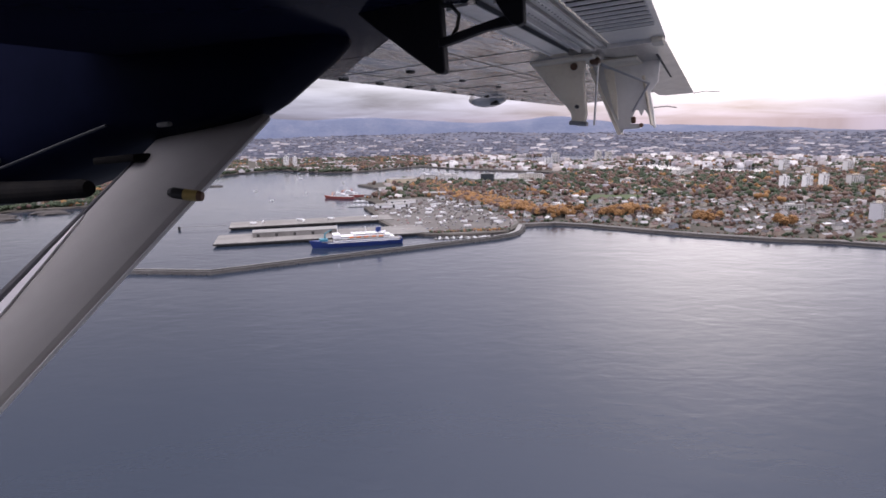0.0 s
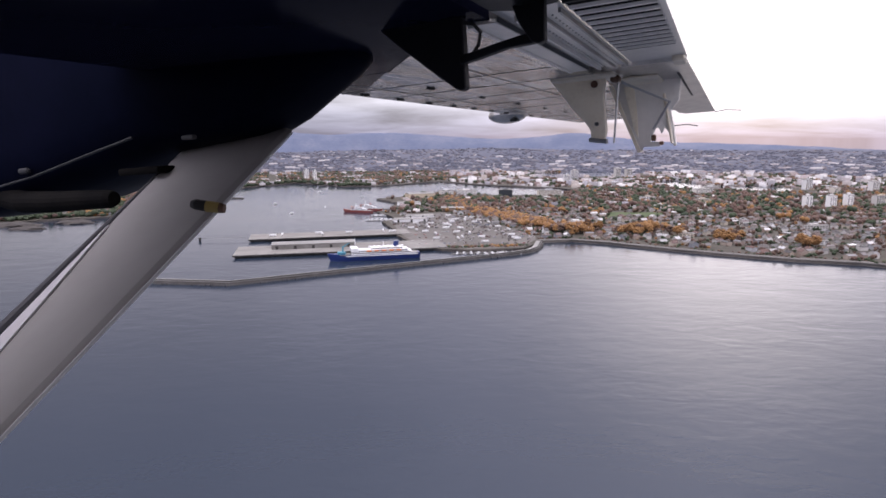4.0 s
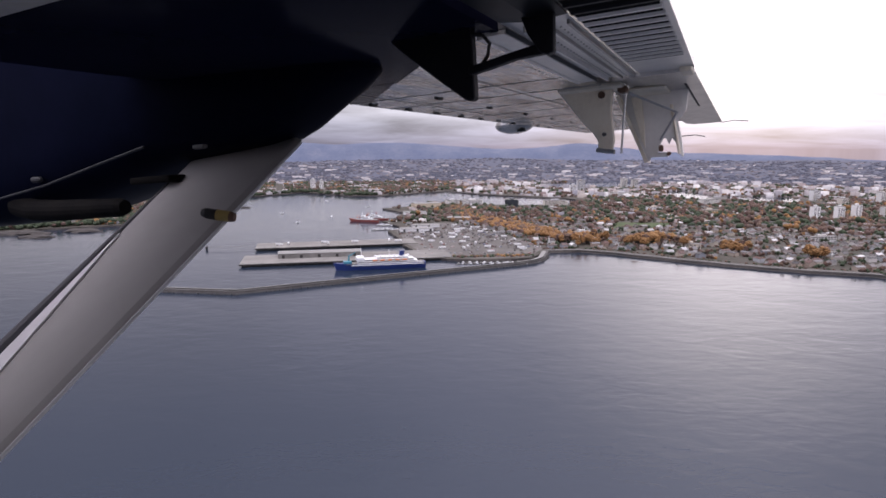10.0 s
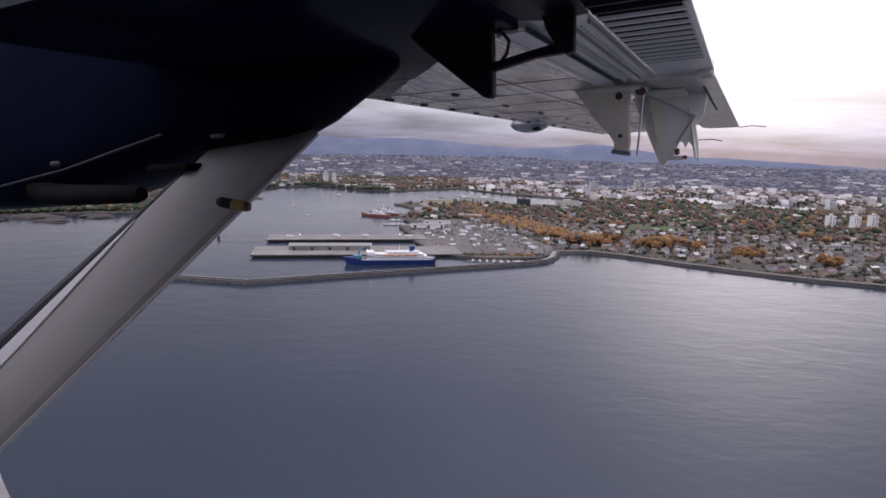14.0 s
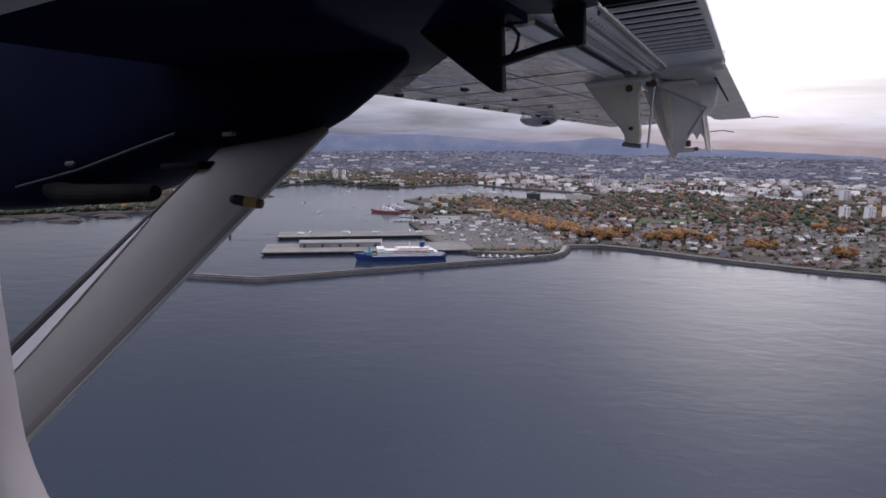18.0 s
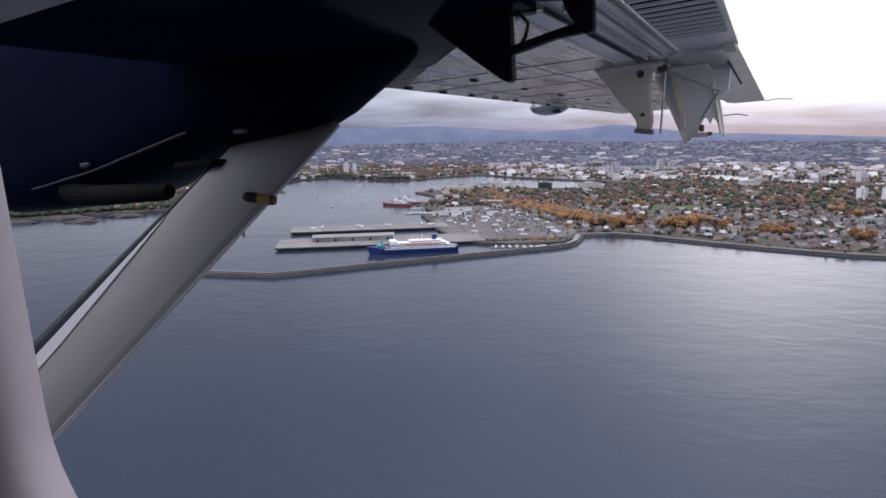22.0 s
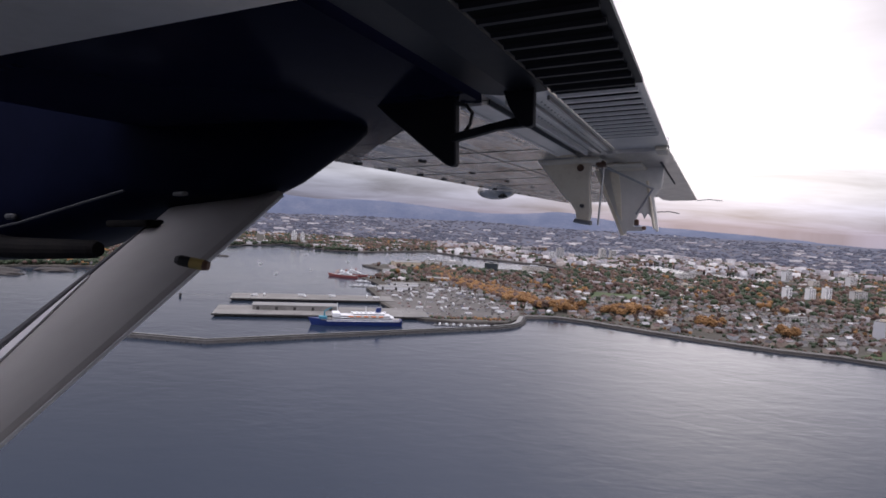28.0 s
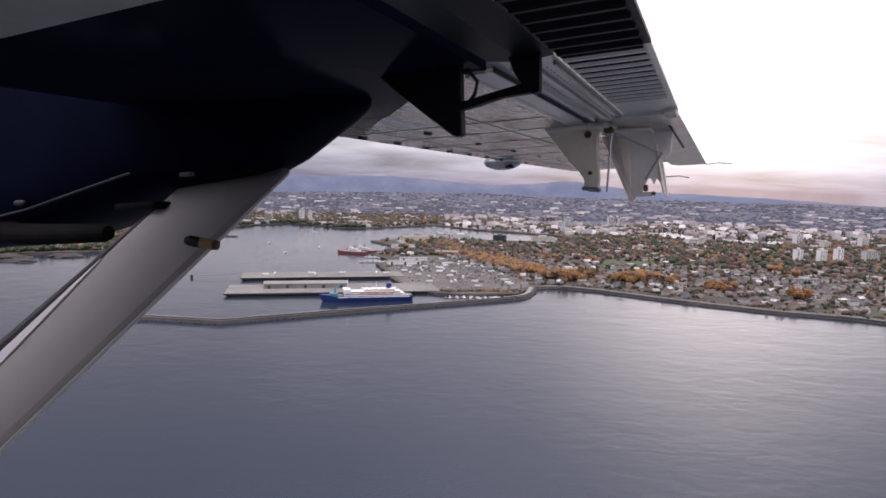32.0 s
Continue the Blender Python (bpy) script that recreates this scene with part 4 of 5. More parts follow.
for r, x, y in free[330:]:
    turn = STREETS + random.choice((0, math.pi / 2)) + random.uniform(-0.06, 0.06)
    u = random.random()
    if u < 0.10:
        garden_trees.append((x, y))
        continue
    down = y > 2150 and x > 100
    if u < (0.55 if down else 0.16):
        w, d, h = random.uniform(14, 30), random.uniform(12, 20), random.choice((4, 6, 8, 10, 14 if down else 7, 22 if down else 9))
        blocks.append((x, y, GROUND - 0.2, w, d, h, turn))
    else:
        w, d, h = random.uniform(9, 14), random.uniform(8, 11), random.uniform(3.2, 6.5)
        walls.append((x, y, GROUND - 0.1, w, d, h, turn))
        roofs.append((x, y, GROUND - 0.1 + h, w, d, random.uniform(1.6, 3.4), turn))
for label, name, tv, tf, rows_, mat in (("dense rows of painted house walls", "town_house_walls", wv, wf, walls, HOUSEWALL), ("dense rows of pitched house roofs", "town_house_roofs", rv, rf, roofs, HOUSEROOF), ("flat-roofed blocks of the town", "town_blocks", wv, wf, blocks, FARBLOCK)):
    tagged(new(name, big_mesh(name, *scatter(tv, tf, rows_), mat)), label, "town houses", kind="stuff")

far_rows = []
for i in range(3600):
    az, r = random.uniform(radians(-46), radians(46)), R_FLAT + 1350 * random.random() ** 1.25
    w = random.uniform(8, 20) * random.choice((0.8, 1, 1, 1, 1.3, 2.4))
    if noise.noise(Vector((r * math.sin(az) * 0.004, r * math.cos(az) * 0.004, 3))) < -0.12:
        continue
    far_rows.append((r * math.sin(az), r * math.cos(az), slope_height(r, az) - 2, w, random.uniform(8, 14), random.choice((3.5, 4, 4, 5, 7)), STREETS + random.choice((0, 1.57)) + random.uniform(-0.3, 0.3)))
tagged(new("suburb_blocks", big_mesh("suburb_blocks", *scatter(wv, wf, far_rows), SUBURB)), "distant suburb buildings on the slope, tinted for haze", "town houses", kind="stuff")


random.seed(12)
long_roofs = []
while len(long_roofs) < 190:
    az, r = random.uniform(radians(-20), radians(42)), random.uniform(2350, 4250)
    x, y = r * math.sin(az), r * math.cos(az)
    if r < R_FLAT and (not inside(x, y, OUTLINE) or any(inside(x, y + k, p) for p in INLETS for k in (0, 60, 120))):
        continue
    z = GROUND - 0.3 if r < R_FLAT else slope_height(r, az) - 2
    long_roofs.append((x, y, z, random.uniform(22, 62), random.uniform(16, 30), random.uniform(8, 12), STREETS + random.uniform(-0.25, 0.25)))
tagged(new("warehouse_blocks", big_mesh("warehouse_blocks", *scatter(wv, wf, long_roofs), WHITEROOF)), "long pale warehouse roofs beyond the town", "warehouses", kind="stuff")


# ---- trees ----
def crown_mesh(seed, shape, mat, clumps=46):
    rnd = random.Random(seed)
    bmx = bmesh.new()
    bmesh.ops.create_icosphere(bmx, subdivisions=1, radius=1)
    tv = np.array([v.co[:] for v in bmx.verts])
    tf = np.array([[v.index for v in f.verts] for f in bmx.faces])
    bmx.free()
    rows_ = []
    for i in range(clumps):
        if shape == "round":
            a, e, k = rnd.uniform(0, 6.28), rnd.uniform(-0.6, 1.4), rnd.uniform(0.55, 1.0)
            x, y, z = 3.6 * k * math.cos(a) * math.cos(e), 3.6 * k * math.sin(a) * math.cos(e), 6.2 + 3.6 * k * math.sin(e)
            s = rnd.uniform(0.7, 1.5)
        else:
            h = rnd.uniform(0.08, 1.0)
            a, k = rnd.uniform(0, 6.28), (1 - h) * 2.8 * rnd.uniform(0.5, 1.0)
            x, y, z, s = k * math.cos(a), k * math.sin(a), 2 + 11 * h, 0.5 + 0.8 * (1 - h)
        rows_.append((x, y, z, s * rnd.uniform(0.8, 1.3), s, s * rnd.uniform(0.5, 0.9), rnd.uniform(0, 6)))
    v, f = scatter(tv, tf, rows_)
    v = v + 0.35 * np.array([noise.noise_vector(Vector(p) * 0.9)[:] for p in v])
    return big_mesh("crown", v, f, mat)


def tree(seed, shape, mat, label):
    ob = tagged(new("tree"), label, "tree", "town trees")
    rnd = random.Random(seed)
    part("trunk", tube([(0, 0, -0.3), (0.1, 0, 2.2), (0.0, 0.1, 6.5)], [0.45, 0.32, 0.1], 7), BARK, ob)
    if shape == "round":
        for i in range(3):
            a = i * 2.1 + rnd.uniform(-0.3, 0.3)
            part("limb", tube([(0, 0, 2.2 + 0.4 * i), (1.2 * math.cos(a), 1.2 * math.sin(a), 4.2 + 0.3 * i), (2.4 * math.cos(a), 2.4 * math.sin(a), 5.8 + 0.3 * i)], [0.2, 0.12, 0.05], 5), BARK, ob)
    q = new("crown", crown_mesh(seed, shape, mat))
    q.parent = ob
    return ob


protos = [tree(1, "round", LEAF_ORANGE, "orange-leaved autumn street tree"), tree(2, "round", LEAF_ORANGE, "golden autumn tree with a broad crown"), tree(3, "round", LEAF_BROWN, "half-bare brown autumn tree"), tree(4, "round", LEAF_BROWN, "bare brown-twigged tree among the houses"), tree(5, "cone", LEAF_GREEN, "dark green conifer with a pointed crown"), tree(6, "round", LEAF_GREEN, "dark evergreen tree with a dense crown")]
used = [False] * 6


def plant(i, x, y, s):
    m = pose(x, y, GROUND - 0.1, 0, 0, random.uniform(0, 360)) @ Matrix.Diagonal((s, s, s * random.uniform(0.85, 1.15), 1))
    if not used[i]:
        protos[i].matrix_world = m
        used[i] = True
    else:
        q = copy_thing(protos[i], m)
        q.matrix_world = m


random.seed(9)
grove_trees = []
for a, b, w in GROVES:
    length = math.dist(a, b)
    for k in range(int(length * w / 34) + 3):
        t = random.random()
        grove_trees.append((a[0] + (b[0] - a[0]) * t + random.uniform(-w, w) * 0.9, a[1] + (b[1] - a[1]) * t + random.uniform(-w, w) * 0.9))
grove_trees = [p for p in grove_trees if inside(*p, OUTLINE)]
grove_trees.sort(key=lambda p: math.hypot(p[0] + 13, p[1] - 6))
for x, y in grove_trees[:150]:
    plant(random.choice((0, 0, 1, 1, 1, 2)), x, y, random.uniform(1.2, 1.9))
for r, x, y in spots[:420]:
    if random.random() < 0.36:
        plant(random.choice((2, 3, 4, 5, 3, 2, 0)), x + random.uniform(8, 12), y + random.uniform(-12, 12), random.uniform(0.6, 1.25))

# woods and garden trees further off, joined by colour
clump = bmesh.new()
bmesh.ops.create_icosphere(clump, subdivisions=1, radius=1)
cv = np.array([v.co[:] for v in clump.verts])
cf = np.array([[v.index for v in f.verts] for f in clump.faces])
clump.free()
woods = {"orange": [], "brown": [], "green": [], "far": []}


def wood(kind, x, y, z, s):
    for k in range(3):
        woods[kind].append((x + random.uniform(-1, 1) * s, y + random.uniform(-1, 1) * s, z + s * random.uniform(0.5, 1.3), s * random.uniform(0.5, 1.0), s * random.uniform(0.5, 1.0), s * random.uniform(0.5, 1.0), random.uniform(0, 6)))


for x, y in grove_trees[150:]:
    wood(random.choice(("orange", "orange", "brown")) if y < 2000 else "brown", x, y, GROUND, random.uniform(4, 7))
for r, x, y in spots[420:]:
    if any(inside(x, y + k, p) for p in INLETS for k in (0, 60, 130)):
        continue
    for k in range(random.choice((1, 2, 2, 3)) if y < 2000 else random.choice((1, 1, 2))):
        kind = random.choices(("green", "brown", "orange"), (4.5, 4.5, 0.7))[0]
        wood(kind, x + random.uniform(8, 13), y + random.uniform(-13, 13), GROUND, random.uniform(4.0, 8.5))
# hedges and shrubs between the nearest houses
for r, x, y in spots[:900]:
    for k in range(5):
        a, d = random.uniform(0, 6.28), random.uniform(7.5, 12.5)
        s = random.uniform(1.2, 3.8)
        woods[random.choices(("green", "brown", "orange"), (5, 4, 0.6))[0]].append((x + d * math.cos(a), y + d * math.sin(a), GROUND + 0.4 * s, s, s * random.uniform(0.7, 1.5), s * 0.8, random.uniform(0, 6)))
for i in range(520):
    k = random.randrange(1, len(shore_line))
    (ax, ay), (bx, by) = shore_line[k - 1], shore_line[k]
    t, d = random.random(), random.uniform(17.5, 24)
    n = Vector((by - ay, ax - bx)).normalized()
    s = random.uniform(0.8, 2.2)
    woods[random.choices(("green", "brown"), (3, 4))[0]].append((ax + (bx - ax) * t + n.x * d, ay + (by - ay) * t + n.y * d, GROUND + 0.4 * s, s * 1.4, s * 1.4, s * 0.8, random.uniform(0, 6)))
n = 0
while n < 420:
    x, y = random.uniform(640, 1300), random.uniform(550, 880)
    if inside(x, y, PARKS[1]) and noise.noise(Vector((x * 0.018, y * 0.018, 7))) > 0.05:
        s = random.uniform(1.5, 4.2)
        woods[random.choices(("green", "brown"), (2, 5))[0]].append((x, y, GROUND + 0.3 * s, s * 1.6, s * 1.3, s * 0.8, random.uniform(0, 6)))
        n += 1
for i in range(130):
    t = random.random()
    s = random.uniform(1.2, 3.2)
    woods[random.choice(("green", "brown", "orange"))].append((30 + 125 * t + random.uniform(-4, 4), 972 + 12 * t + random.uniform(-5, 7), GROUND + 0.4 * s, s * 1.3, s, s, random.uniform(0, 6)))
for r, x, y in spots[:460]:
    for k in range(2):
        wood(random.choices(("green", "brown", "orange"), (4, 5, 0.6))[0], x + random.uniform(-12, 12), y + random.choice((-12, 12)) + random.uniform(-2, 2), GROUND, random.uniform(2.2, 4.4))
for x, y in garden_trees:
    wood(random.choice(("green", "brown")), x, y, GROUND, random.uniform(4, 7))
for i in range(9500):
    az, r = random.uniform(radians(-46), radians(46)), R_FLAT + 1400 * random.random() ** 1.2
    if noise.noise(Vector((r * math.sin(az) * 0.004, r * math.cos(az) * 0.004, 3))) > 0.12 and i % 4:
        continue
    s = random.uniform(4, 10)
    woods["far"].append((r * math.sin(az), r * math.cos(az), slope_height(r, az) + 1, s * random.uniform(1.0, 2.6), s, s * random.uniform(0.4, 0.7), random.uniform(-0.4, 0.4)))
for i in range(300):
    t = random.random()
    a, b = random.choice(list(zip(NORTH_SHORE[3:-1], NORTH_SHORE[4:])))
    wood("green", a[0] + (b[0] - a[0]) * t + random.uniform(-40, 0), a[1] + (b[1] - a[1]) * t + random.uniform(10, 40), GROUND, random.uniform(4, 8))
for kind, mat, label in (("orange", LEAF_ORANGE, "orange autumn woods and gardens"), ("brown", LEAF_BROWN, "half-bare brown autumn woods"), ("green", LEAF_GREEN, "dark green evergreens across the town"), ("far", FAR_LEAF, "woods on the far slope, coloured blue-grey for haze")):
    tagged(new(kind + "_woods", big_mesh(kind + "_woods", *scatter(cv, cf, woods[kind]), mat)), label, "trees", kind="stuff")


# ---- the floatplane's wing, engine nacelle, strut and cabin wall ----
# local axes: x outboard along the span, y forward, z up from the eye of a seated passenger
plane = tagged(new("floatplane"), "high-wing floatplane with navy nacelle, grey strut and silver wing", "aircraft")
S_AX, F_AX, U_AX = Vector((0.4386, 0.8989, -0.0009)), Vector((-0.8962, 0.4372, -0.0756)), Vector((-0.0676, 0.0339, 0.9971))
F_AX = U_AX.cross(S_AX).normalized()
U_AX = S_AX.cross(F_AX).normalized()
plane.matrix_world = Matrix(((S_AX.x, F_AX.x, U_AX.x, -13.483), (S_AX.y, F_AX.y, U_AX.y, 5.849), (S_AX.z, F_AX.z, U_AX.z, 175.337), (0, 0, 0, 1)))
LOW = 0.39


def wing_section(s, le, te, low=LOW, thick=0.30):
    """Thick wing section from the leading edge to the rear spar."""
    pts = []
    for k in range(9):
        a = math.pi / 2 * k / 8
        pts.append((le - 0.16 * (1 - math.cos(a)) if k else le, low + 0.11 - 0.11 * math.sin(a)))
    pts = [(s, f, u) for f, u in pts]
    pts += [(s, te, low), (s, te, low + 0.16), (s, le - 0.75, low + thick), (s, le - 0.28, low + thick * 0.92), (s, le - 0.06, low + 0.20)]
    return pts


part("wing_root_skin", loft([wing_section(s, 2.0, 0.56) for s in (-1.4, 0.85)]), FLAPSKIN, plane, "pale grey wing root underside", True)
part("inboard_wing", loft([wing_section(s, 2.0, 0.60) for s in (0.853, 2.42)]), NAVY_WING, plane, "glossy navy inboard wing underside")
part("outboard_wing", loft([wing_section(s, 2.0, 0.60) for s in np.linspace(2.4205, 9.18, 12)] + [wing_section(9.26, 1.93, 0.62, LOW + 0.05, 0.2)]), SILVER, plane, "silver outboard wing skin with painted reflection streaks")
paint = [(2.40, 1.305), (2.424, 1.325), (3.05, 1.84), (2.40, 1.84)]
part("navy_paint_edge", loft([[(s, f, LOW - 0.001) for s, f in paint], [(s, f, LOW + 0.002) for s, f in paint]]), NAVY_WING, plane, "slanting edge of the navy paint")
bare = [(2.423, 0.62), (1.74, 0.62), (1.74, 0.70), (2.02, 0.965), (2.423, 1.31)]
part("bare_skin_panel", loft([[(s, f, LOW - 0.003) for s, f in bare], [(s, f, LOW + 0.002) for s, f in bare]]), SILVER, plane, "bare polished skin behind the nacelle")
# flap: smooth fore segment, corrugated trailing segment
for s0, s1, mat, label in ((0.5, 1.70, NAVY_DULL, "navy inboard flap"), (1.702, 3.13, FLAPSKIN, "grey corrugated flap")):
    fl = part("flap", loft([[(s, 0.375, LOW + 0.004), (s, 0.38, LOW + 0.07), (s, 0.128, LOW + 0.012), (s, 0.128, LOW)] for s in (s0, s1)]), mat, plane, label)
    part("fore_flap", loft([[(s, 0.575, LOW + 0.01), (s, 0.58, LOW + 0.06), (s, 0.40, LOW + 0.09), (s, 0.382, LOW + 0.004), (s, 0.47, LOW - 0.004)] for s in (s0, s1)]), mat, fl)
    rib = mesh_of(loft([[(-0.015, f, LOW + 0.003), (-0.007, f, LOW - 0.010), (0.007, f, LOW - 0.010), (0.015, f, LOW + 0.003)] for f in (0.145, 0.365)]), "corrugation", mat)
    # Thin black sheet painting the shade between two ribs; nothing is cut.
    gap = mesh_of(boxed(-0.024, 0.024, 0.15, 0.365, LOW - 0.0035, LOW - 0.001), "rib_shade_sheet", SOOT_SHADE_BLACK)
    for i in range(29):
        s = 0.56 + i * 0.085
        if s0 + 0.03 < s < min(s1 - 0.03, 2.66):
            q = new("corrugation", rib)
            q.parent, q.location = fl, (s, 0, 0)
            q = new("rib_shade_sheet", gap)
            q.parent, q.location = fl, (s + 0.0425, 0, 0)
# shroud strips and slot between wing and flap
for f, w, u, m in ((0.575, 0.005, LOW - 0.004, SEAM), (0.66, 0.016, LOW - 0.010, FLAPSKIN), (0.52, 0.010, LOW - 0.012, FLAPSKIN), (0.45, 0.005, LOW - 0.010, JOINT), (0.395, 0.008, LOW - 0.006, JOINT)):
    part("shroud_strip", boxed(1.76, 3.12, f - w / 2, f + w / 2, u - 0.004, u + 0.03), m, plane)
part("shroud_lip", boxed(1.76, 3.12, 0.572, 0.612, LOW + 0.006, LOW + 0.03), JOINT, plane)
part("shroud_skin", boxed(1.76, 3.12, 0.580, 0.652, LOW - 0.009, LOW + 0.004), FLAPSKIN, plane)
part("slot_panel", boxed(2.43, 9.15, 0.50, 0.60, LOW + 0.05, LOW + 0.10), JOINT, plane, "grey slot ahead of the aileron")
part("aileron", loft([[(s, 0.50, LOW + 0.01), (s, 0.505, LOW + 0.10), (s, te, LOW + 0.006), (s, te, LOW - 0.008), (s, 0.40, LOW - 0.006)] for s, te in ((3.16, 0.132), (6.2, 0.09), (9.22, 0.048))]), AILERON_SKIN, plane, "smooth silver aileron")
part("aileron_tab_gap", boxed(3.70, 5.6, 0.195, 0.207, LOW - 0.012, LOW - 0.008), SEAM, plane)
part("flap_end_rib", boxed(3.115, 3.13, 0.13, 0.42, LOW - 0.015, LOW + 0.05), FLAPSKIN, plane)
part("end_fairing", bevelled(boxed(3.05, 3.24, 0.135, 0.19, LOW - 0.022, LOW + 0.01), 0.006, 1), WHITE_AC, plane)
# skin joints
for f in (1.02, 1.62):
    part("skin_joint", boxed(2.46, 9.1, f - 0.003, f + 0.003, LOW - 0.0025, LOW + 0.002), JOINT, plane)
for s in (2.9, 3.35, 3.9, 4.5, 5.2, 6.0, 6.9, 7.9):
    part("rib_joint", boxed(s - 0.004, s + 0.004, 0.63, 1.86, LOW - 0.002, LOW + 0.002), JOINT, plane)
hole = mesh_of(bevelled(boxed(-0.035, 0.035, -0.014, 0.014, LOW - 0.004, LOW + 0.002), 0.01, 2), "drain_hole", BLACK)
for i in range(11):
    q = new("drain_hole", hole)
    q.parent, q.location = plane, (2.62 + i * 0.42, 1.80, 0)
for i in range(6):
    q = new("drain_hole", hole)
    q.parent, q.location = plane, (3.1 + i * 0.8, 1.42, 0)
# rivet rows, too small to tell apart
rv_rows = []
for f in (0.72, 1.10, 1.56):
    for s in np.arange(2.5, 9.0, 0.06):
        rv_rows.append((s, f, LOW, 0.0055, 0.0055, 0.003, 0))
for f in (0.425, 0.49, 0.63):
    for s in np.arange(1.80, 3.1, 0.045):
        rv_rows.append((s, f, LOW - 0.006, 0.0045, 0.0045, 0.003, 0))
rivets = new("rivets", big_mesh("rivets", *scatter(np.array([(1, 0, -.5), (0, 1, -.5), (-1, 0, -.5), (0, -1, -.5), (0, 0, -1), (0, 0, 1)], dtype=float), np.array([(0, 1, 4), (1, 2, 4), (2, 3, 4), (3, 0, 4), (1, 0, 5), (2, 1, 5), (3, 2, 5), (0, 3, 5)]), rv_rows), JOINT))
rivets.parent = plane
tagged(rivets, "fine rivet rows in the skin", kind="stuff")

# taxi lamp bulge on the outer leading edge
bm = bmesh.new()
bmesh.ops.create_uvsphere(bm, u_segments=20, v_segments=12, radius=1)
for v in bm.verts:
    v.co = Vector((5.9 + v.co.x * 0.22, 1.90 + v.co.y * 0.19, LOW + 0.0 + v.co.z * 0.085))
bulge = part("lamp_fairing", bm, SILVER, plane, "rounded lamp fairing under the leading edge", True)
# Small dark block makes the fairing darker at the bottom.
part("fairing_dark_block", bevelled(boxed(5.76, 5.84, 1.76, 1.84, LOW - 0.075, LOW - 0.055), 0.01, 1), SEAM, bulge)

# navy hinge bracket close by
part("hinge_plate", plate([(0.93, LOW + 0.02), (0.86, 0.345), (0.74, 0.245), (0.68, 0.198), (0.662, 0.190), (0.648, 0.197), (0.646, LOW + 0.02)], 1.68, 0.035, 0.004), NAVY_DULL, plane, "black-navy flap hinge plate")
part("hinge_arm", plate([(0.66, 0.262), (0.60, 0.272), (0.52, 0.288), (0.43, 0.292), (0.415, 0.315), (0.47, 0.318), (0.55, 0.305), (0.66, 0.285)], 1.67, 0.03, 0.003), NAVY_DULL, plane)
part("hinge_horn", plate([(0.50, LOW + 0.02), (0.478, 0.345), (0.445, 0.292), (0.425, 0.284), (0.408, 0.290), (0.405, LOW + 0.02)], 1.65, 0.03, 0.003), NAVY_DULL, plane)
part("cable_loop", tube([(1.67, 0.65, 0.375), (1.68, 0.62, 0.37), (1.68, 0.60, 0.345), (1.67, 0.605, 0.31), (1.67, 0.625, 0.285)], 0.006, 6), BLACK, plane)

# pale hinge brackets further out
part("hinge_fairing", bevelled(boxed(3.40, 3.66, 0.50, 0.84, LOW - 0.014, LOW + 0.01), 0.012, 2), WHITE_AC, plane, "pale bracket pad under the wing")
b1 = part("outer_hinge_plate", plate([(0.865, LOW), (0.805, 0.31), (0.74, 0.216), (0.678, 0.144), (0.653, 0.10), (0.652, 0.053), (0.625, 0.03), (0.583, 0.027), (0.574, 0.056), (0.565, 0.098), (0.571, 0.187), (0.575, 0.282), (0.566, 0.36), (0.56, LOW)], 3.55, 0.045, 0.006), WHITE_AC, plane, "cream flap hinge bracket with a worn edge")
part("lightening_hole", tube([(3.522, 0.624, 0.352), (3.527, 0.624, 0.352)], [0.020, 0.020], 14), RUST, b1, "tan-stained lightening hole")
part("link_pin", tube([(3.50, 0.615, 0.135), (3.53, 0.615, 0.135)], 0.011, 8), SEAM, b1)
part("foot_link", tube([(3.53, 0.66, 0.052), (3.50, 0.56, 0.035)], 0.014, 6), STEEL, b1)
part("push_rod", tube([(3.55, 0.497, 0.355), (3.55, 0.531, 0.025)], 0.006, 8), STEEL, plane, "thin steel push rod")
part("rod_fitting", bevelled(boxed(3.50, 3.58, 0.485, 0.535, LOW - 0.04, LOW - 0.004), 0.01, 1), RUST, plane, "rusty rod fitting")
b2 = part("outer_hinge_plate", plate([(0.60, LOW), (0.55, 0.24), (0.495, 0.09), (0.452, -0.030), (0.435, -0.034), (0.425, -0.008), (0.385, 0.0), (0.372, 0.055), (0.352, 0.10), (0.335, 0.10), (0.318, 0.06), (0.300, 0.10), (0.280, 0.07), (0.258, 0.0), (0.245, -0.020), (0.234, -0.015), (0.246, 0.10), (0.262, 0.20), (0.215, 0.255), (0.20, LOW)], 4.05, 0.03, 0.004), FLAPSKIN, plane, "grey aileron hinge bracket")
part("bracket_flange", loft([[(s, 0.605, LOW - 0.01), (s, 0.625, LOW - 0.01), (s, 0.462, -0.040), (s, 0.44, -0.040)] for s in (4.02, 4.16)]), WHITE_AC, b2)
part("bracket_web", plate([(0.53, 0.36), (0.475, 0.10), (0.452, 0.05), (0.455, 0.20), (0.47, 0.36)], 4.00, 0.016, 0.002), WHITE_AC, b2)
part("bottom_bar", boxed(4.0, 4.1, 0.325, 0.43, -0.012, 0.016), FLAPSKIN, b2)
part("leg_rib", tube([(4.03, 0.30, 0.30), (4.03, 0.258, 0.0)], 0.010, 6), WHITE_AC, b2)
part("diagonal_link", tube([(3.97, 0.262, 0.25), (3.97, 0.363, 0.09)], 0.007, 8), STEEL, b2)
part("bellcrank", bevelled(boxed(3.95, 3.985, 0.345, 0.372, 0.02, 0.06), 0.006, 1), RUST, b2, "rusty bellcrank")
